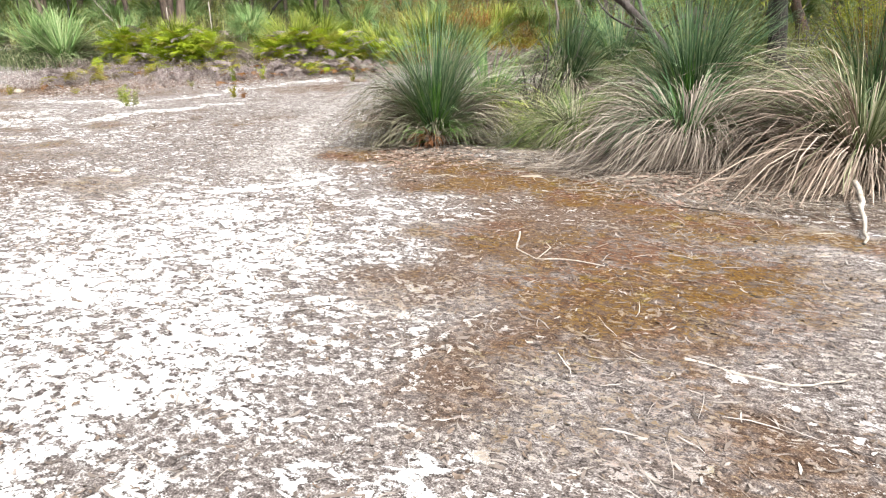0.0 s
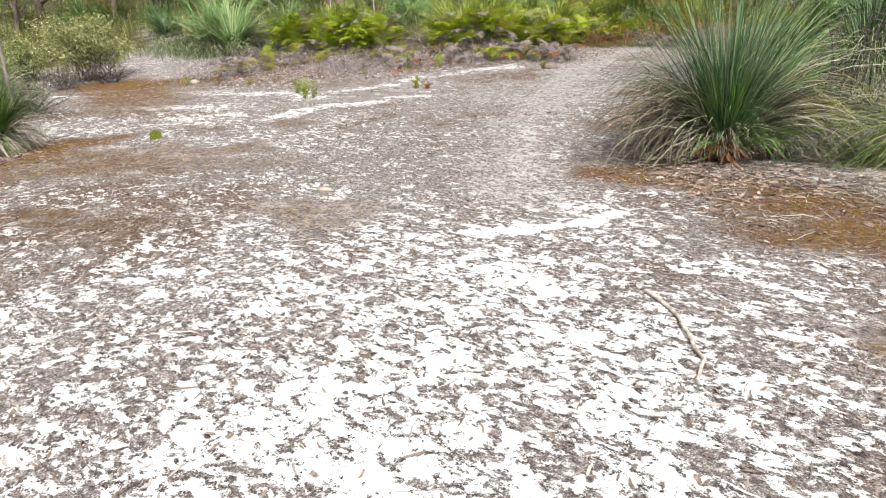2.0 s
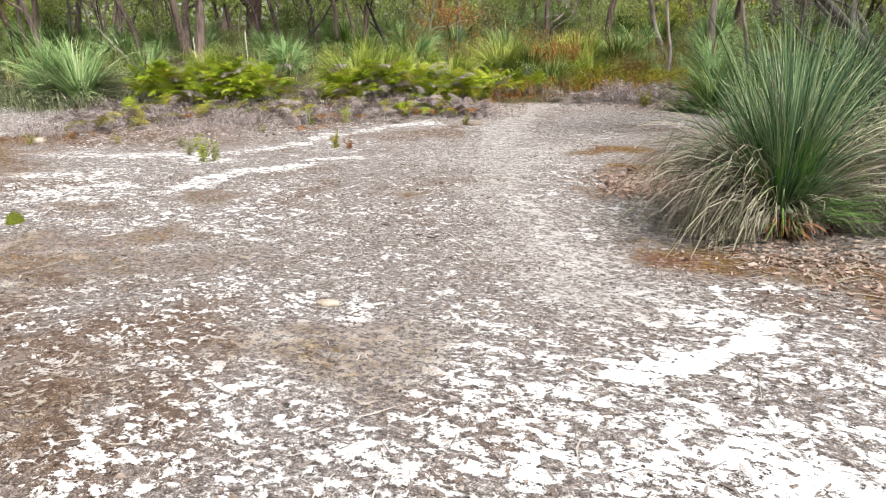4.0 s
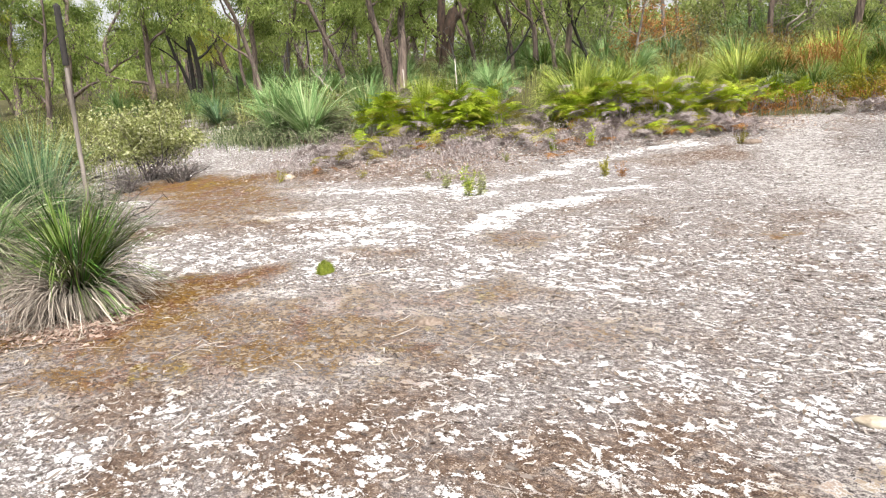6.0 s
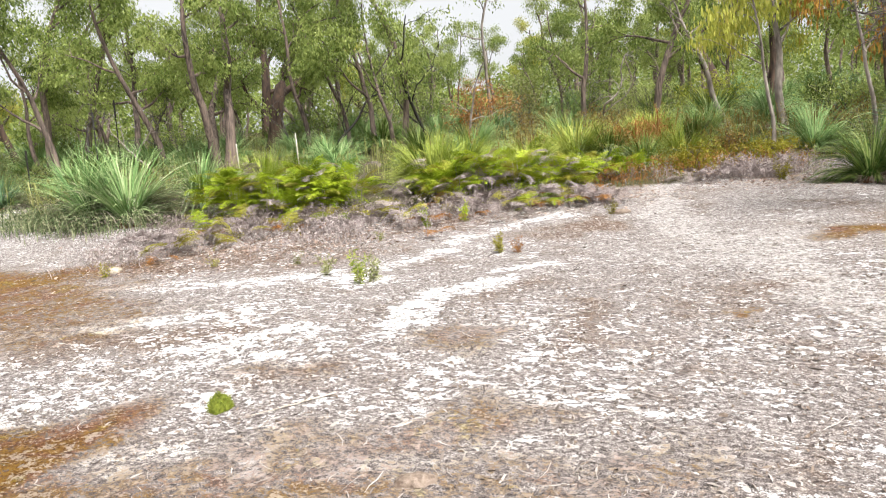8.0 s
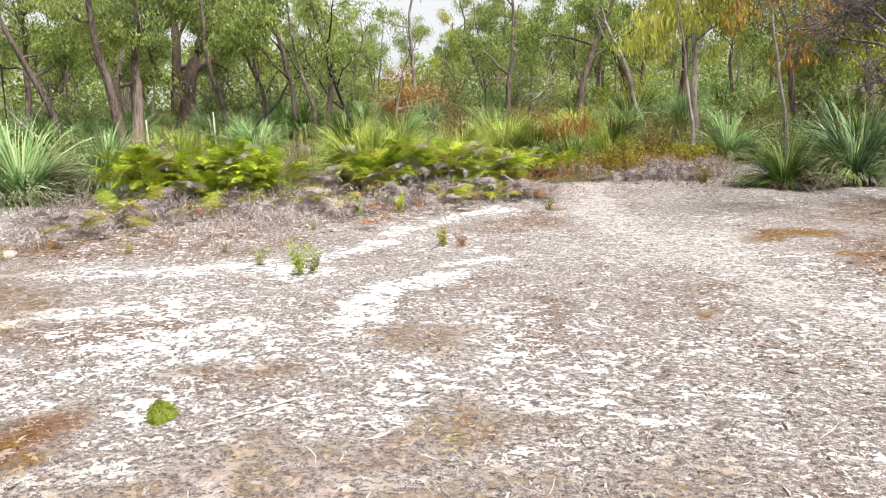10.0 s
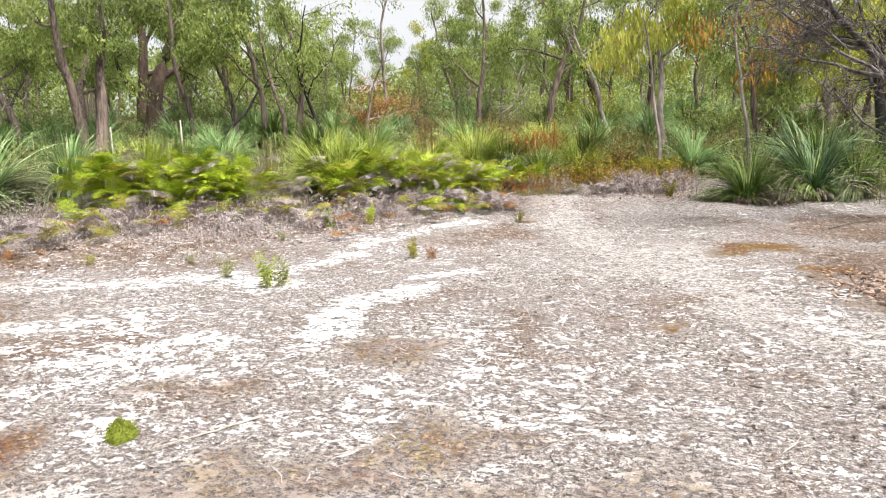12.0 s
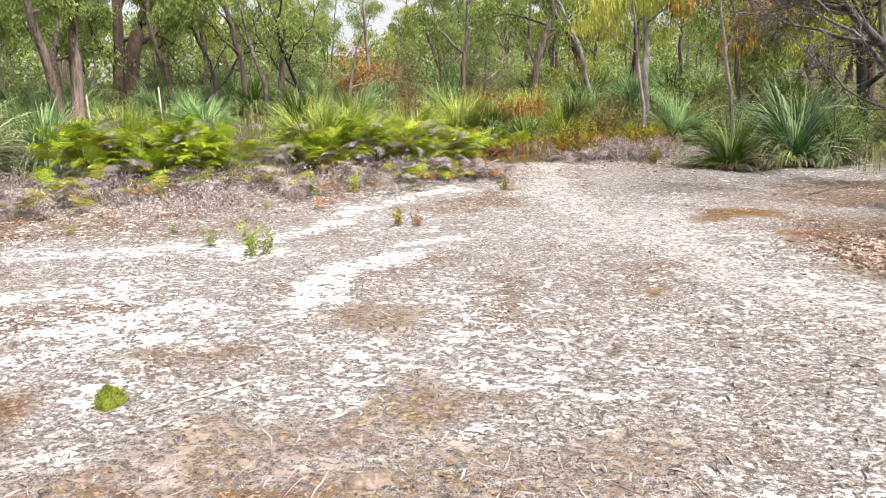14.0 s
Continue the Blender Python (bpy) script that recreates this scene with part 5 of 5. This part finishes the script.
def cushion():
    r = np.random.default_rng(3)
    t = thing("cushion_plant", -7.13, 11.27, "bright green moss-like cushion plant on white sand", "cushion plant")
    a, b = np.meshgrid(np.linspace(0, 2 * np.pi, 49)[:-1], np.linspace(-0.25, np.pi / 2, 16))
    wob = (1 + (0.06 * np.sin(a * 3 + 1) + 0.04 * np.sin(a * 7 + b * 4)) * np.cos(b)) * r.uniform(0.93, 1.07, a.shape)
    v = np.stack([np.cos(a) * np.cos(b) * 0.08 * wob, np.sin(a) * np.cos(b) * 0.074 * wob, np.sin(b) * 0.1 * wob + 0.002], 2).reshape(-1, 3)
    q = [[j * 48 + i, j * 48 + (i + 1) % 48, (j + 1) * 48 + (i + 1) % 48, (j + 1) * 48 + i] for j in range(15) for i in range(48)]
    part("mound", quad_mesh("mound", v, q, False), M_CUSHION, t)
    u = r.integers(0, len(v) - 48, 1500)
    c = v[u] * r.uniform(0.9, 1.02, (1500, 1)) + r.normal(0, 0.006, (1500, 3))
    d = c / np.linalg.norm(c, axis=1)[:, None] + r.normal(0, 0.35, c.shape)
    paths = np.stack([c, c + d * 0.007, c + d * 0.014], 1)
    s = np.cross(d, r.normal(0, 1, d.shape))
    s /= np.linalg.norm(s, axis=1)[:, None]
    v2, q2 = ribbons(paths, np.tile([0.005, 0.004, 0.001], (1500, 1)), s)
    part("leaf_cover", quad_mesh("leaf_tips", v2, q2), M_CUSHION, t)


cushion()


def stick(points, rad, label, fork=None, mat=None, group="fallen sticks"):
    pts = np.array([(x, y, ground_at(x, y) + rad * 0.8 + lift) for x, y, lift in points])
    o = pts[0].copy()
    fine = np.array([[np.interp(f, np.linspace(0, 1, len(pts)), pts[:, c]) for c in range(3)] for f in np.linspace(0, 1, 13)]) - o
    fine += np.random.default_rng(int(abs(o[0] * 100))).normal(0, rad * 0.5, fine.shape) * np.array([1, 1, 0.2])
    p = Pile()
    tube(p, fine, np.linspace(rad, rad * 0.45, 13), 7)
    t = new("fallen_stick")
    t.matrix_basis = Matrix.Translation(o)
    tagged(t, label, "stick", group)
    part("wood", p.mesh("wood", True), mat or M_STICK, t)
    if fork is not None:
        f = np.array([(x, y, ground_at(x, y) + rad * 0.6 + lift) for x, y, lift in fork]) - o
        q = Pile()
        tube(q, f, np.linspace(rad * 0.7, rad * 0.3, len(f)), 6)
        part("side_twig", q.mesh("side_twig", True), mat or M_STICK, t)


stick([(-0.45, 6.95, 0), (-0.3, 6.6, 0.01), (-0.24, 6.2, 0.0), (-0.28, 5.95, 0)], 0.014, "bleached curved stick lying on white sand")
stick([(1.42, 6.35, 0.03), (1.38, 6.0, 0.0), (1.5, 5.75, 0.0), (1.7, 5.72, 0.02), (1.95, 5.65, 0)], 0.008, "bent bleached twig lying on brown moss", fork=[(1.5, 5.75, 0), (1.62, 5.95, 0.03), (1.6, 6.1, 0.02)])
stick([(4.5, 7.4, 0.16), (4.2, 6.75, 0.06), (3.88, 6.1, 0.0)], 0.024, "thick bleached stick lying below grass tree")
stick([(2.1, 4.35, 0), (2.3, 4.2, 0.0), (2.5, 4.1, 0), (2.75, 4.15, 0)], 0.009, "thin bleached twig on litter")
stick([(2.2, 3.2, 0), (2.45, 3.3, 0.01), (2.7, 3.5, 0)], 0.012, "thin bleached twig on litter")
stick([(-6.35, 11.35, 0), (-6.6, 11.2, 0.01), (-6.9, 11.1, 0)], 0.008, "thin grey twig on lichen crust")
stick([(-8.9, 8.5, 0), (-9.05, 8.3, 0), (-9.2, 8.1, 0)], 0.009, "thin bleached twig on litter")
stick([(-2.6, 10.6, 0), (-2.4, 10.2, 0), (-2.3, 9.9, 0)], 0.007, "thin bleached twig on lichen crust")
stick([(2.4, 16.2, 0), (3.2, 16.5, 0.02), (4.0, 16.7, 0.0)], 0.015, "grey fallen branch on bare ground", mat=M_TWIG)


def lump(x, y, wide, long_, tall, mat, label, category, seed, group=""):
    r = np.random.default_rng(seed)
    a, b = np.meshgrid(np.linspace(0, 2 * np.pi, 19)[:-1], np.linspace(-0.2, np.pi / 2, 8))
    wob = 1 + 0.18 * np.sin(a * 2 + r.uniform(0, 6)) + 0.1 * np.sin(a * 5 + r.uniform(0, 6)) + r.normal(0, 0.03, a.shape)
    wob[-1] = 1
    v = np.stack([np.cos(a) * np.cos(b) * wide * wob, np.sin(a) * np.cos(b) * long_ * wob, np.sin(b) * tall], 2).reshape(-1, 3)
    q = [[j * 18 + i, j * 18 + (i + 1) % 18, (j + 1) * 18 + (i + 1) % 18, (j + 1) * 18 + i] for j in range(7) for i in range(18)]
    whole("stone" if mat is M_STONE else "soil_clod", quad_mesh("lump", v, q, True), mat, label, category, group, place=Matrix.Translation((x, y, ground_at(x, y))))


lump(-3.38, 8.95, 0.08, 0.05, 0.03, M_STONE, "small flat white stone set in lichen crust", "stone", 1, "small stones")
lump(-5.79, 10.1, 0.1, 0.08, 0.05, M_CLOD, "low crusted brown soil mound", "soil mound", 2)
lump(1.65, 8.45, 0.13, 0.06, 0.025, M_STONE, "flat pale yellow stone beside orange moss", "stone", 3, "small stones")
lump(-2.1, 18.25, 0.2, 0.1, 0.07, M_CLOD, "reddish-brown soil clod at edge of track", "soil mound", 4)
lump(-10.7, 17.3, 0.13, 0.1, 0.09, M_STONE, "grey stone beside dead stalks", "stone", 5, "small stones")


# ---------------------------------------------------------------- litter
def litter(name, xy, size, width, mat, label, seed, lift=0.004, curl=0.3):
    r = np.random.default_rng(seed)
    n = len(xy)
    az = r.uniform(0, 6.28, n)
    ln = size * r.uniform(0.5, 1.6, n)
    o = np.stack([np.cos(az), np.sin(az), 0 * az], 1)
    s = np.stack([-np.sin(az), np.cos(az), r.normal(0, 0.5, n)], 1)
    bend = r.normal(0, 0.35, n)
    pts = []
    for f in (-0.5, -0.1, 0.25, 0.5):
        p = np.zeros((n, 3))
        p[:, :2] = xy
        p += o * (ln * f)[:, None] + s * np.array([1, 1, 0]) * (bend * ln * f * f)[:, None]
        p[:, 2] = height(p[:, 0], p[:, 1]) + (fbm(p[:, 0] * 7, p[:, 1] * 7, 41) - 0.5) * 0.035 + lift + np.abs(r.normal(0, 0.006, n)) + curl * ln * (f * f) * r.uniform(-0.1, 1, n)
        pts.append(p)
    w = width * r.uniform(0.5, 1.5, n)[:, None] * np.array([0.4, 1, 0.9, 0.2])[None, :]
    v, q = ribbons(np.stack(pts, 1), w, s)
    whole(name, quad_mesh(name, v, q), mat, label, "litter", kind="stuff")


def scatter(r, n, x0, x1, y0, y1):
    xy = np.stack([r.uniform(x0, x1, n), r.uniform(y0, y1, n)], 1)
    m = ground_masks(xy[:, 0], xy[:, 1])
    keep = r.uniform(0, 1, n) < np.clip(1.45 - m["sand"] * 1.8 - m["path"] * 0.5, 0.04, 1) * (fbm(xy[:, 0] * 2.2, xy[:, 1] * 2.2, 91) * 1.6 - 0.1)
    return xy[keep]


r = np.random.default_rng(15)
litter("dry_litter", scatter(r, 44000, -12.5, 5.5, 2.0, 20.5), 0.055, 0.009, M_FLAKE, "pale dry twigs and bark flakes over crust", 1)
litter("dry_litter", scatter(r, 26000, -9, 3.5, 2.5, 13.5), 0.032, 0.011, M_CLOD, "dark bits of lichen and bark", 2)
litter("straw", scatter(r, 5000, -10, 5.0, 2.5, 16), 0.16, 0.005, M_FLAKE, "loose straw-coloured grass blades on ground", 3, 0.008, 0.12)


def around(r, n, rows):
    out = []
    for x, y, rad, share in rows:
        out.append(np.array([x, y]) + r.normal(0, rad, (int(n * share), 2)))
    return np.concatenate(out)


litter("fallen_leaves", around(r, 5200, ((-0.05, 12.55, 0.36, 0.45), (-0.35, 12.1, 0.22, 0.15), (-8.75, 9.9, 0.22, 0.14), (-9.5, 10.1, 0.35, 0.08), (0.4, 9.6, 0.4, 0.12), (3.3, 8.2, 0.5, 0.2), (-1.5, 20.3, 0.6, 0.12), (2.5, 20.5, 0.8, 0.15))), 0.055, 0.02, M_FLAKE_RED,
       "pink-brown fallen leaves heaped under grass trees", 4, 0.012, 0.5)
litter("fallen_leaves", around(r, 7000, ((-9.5, 18.2, 0.9, 0.3), (-7.5, 18.4, 0.8, 0.3), (-5.3, 19.3, 0.7, 0.2), (-3.2, 20.1, 0.6, 0.1), (1.5, 20.8, 1.0, 0.15))), 0.05, 0.015, M_FLAKE_RED, "brown leaf litter between dead bracken", 5, 0.012, 0.5)
litter("straw", around(r, 2400, ((0.5, 9.9, 0.45, 0.3), (1.9, 9.4, 0.5, 0.5), (3.0, 8.5, 0.55, 0.7), (4.0, 7.5, 0.5, 0.6), (-9.1, 9.9, 0.35, 0.15))), 0.26, 0.006, M_DEAD, "dead grass tree blades fallen on ground", 6, 0.01, 0.04)
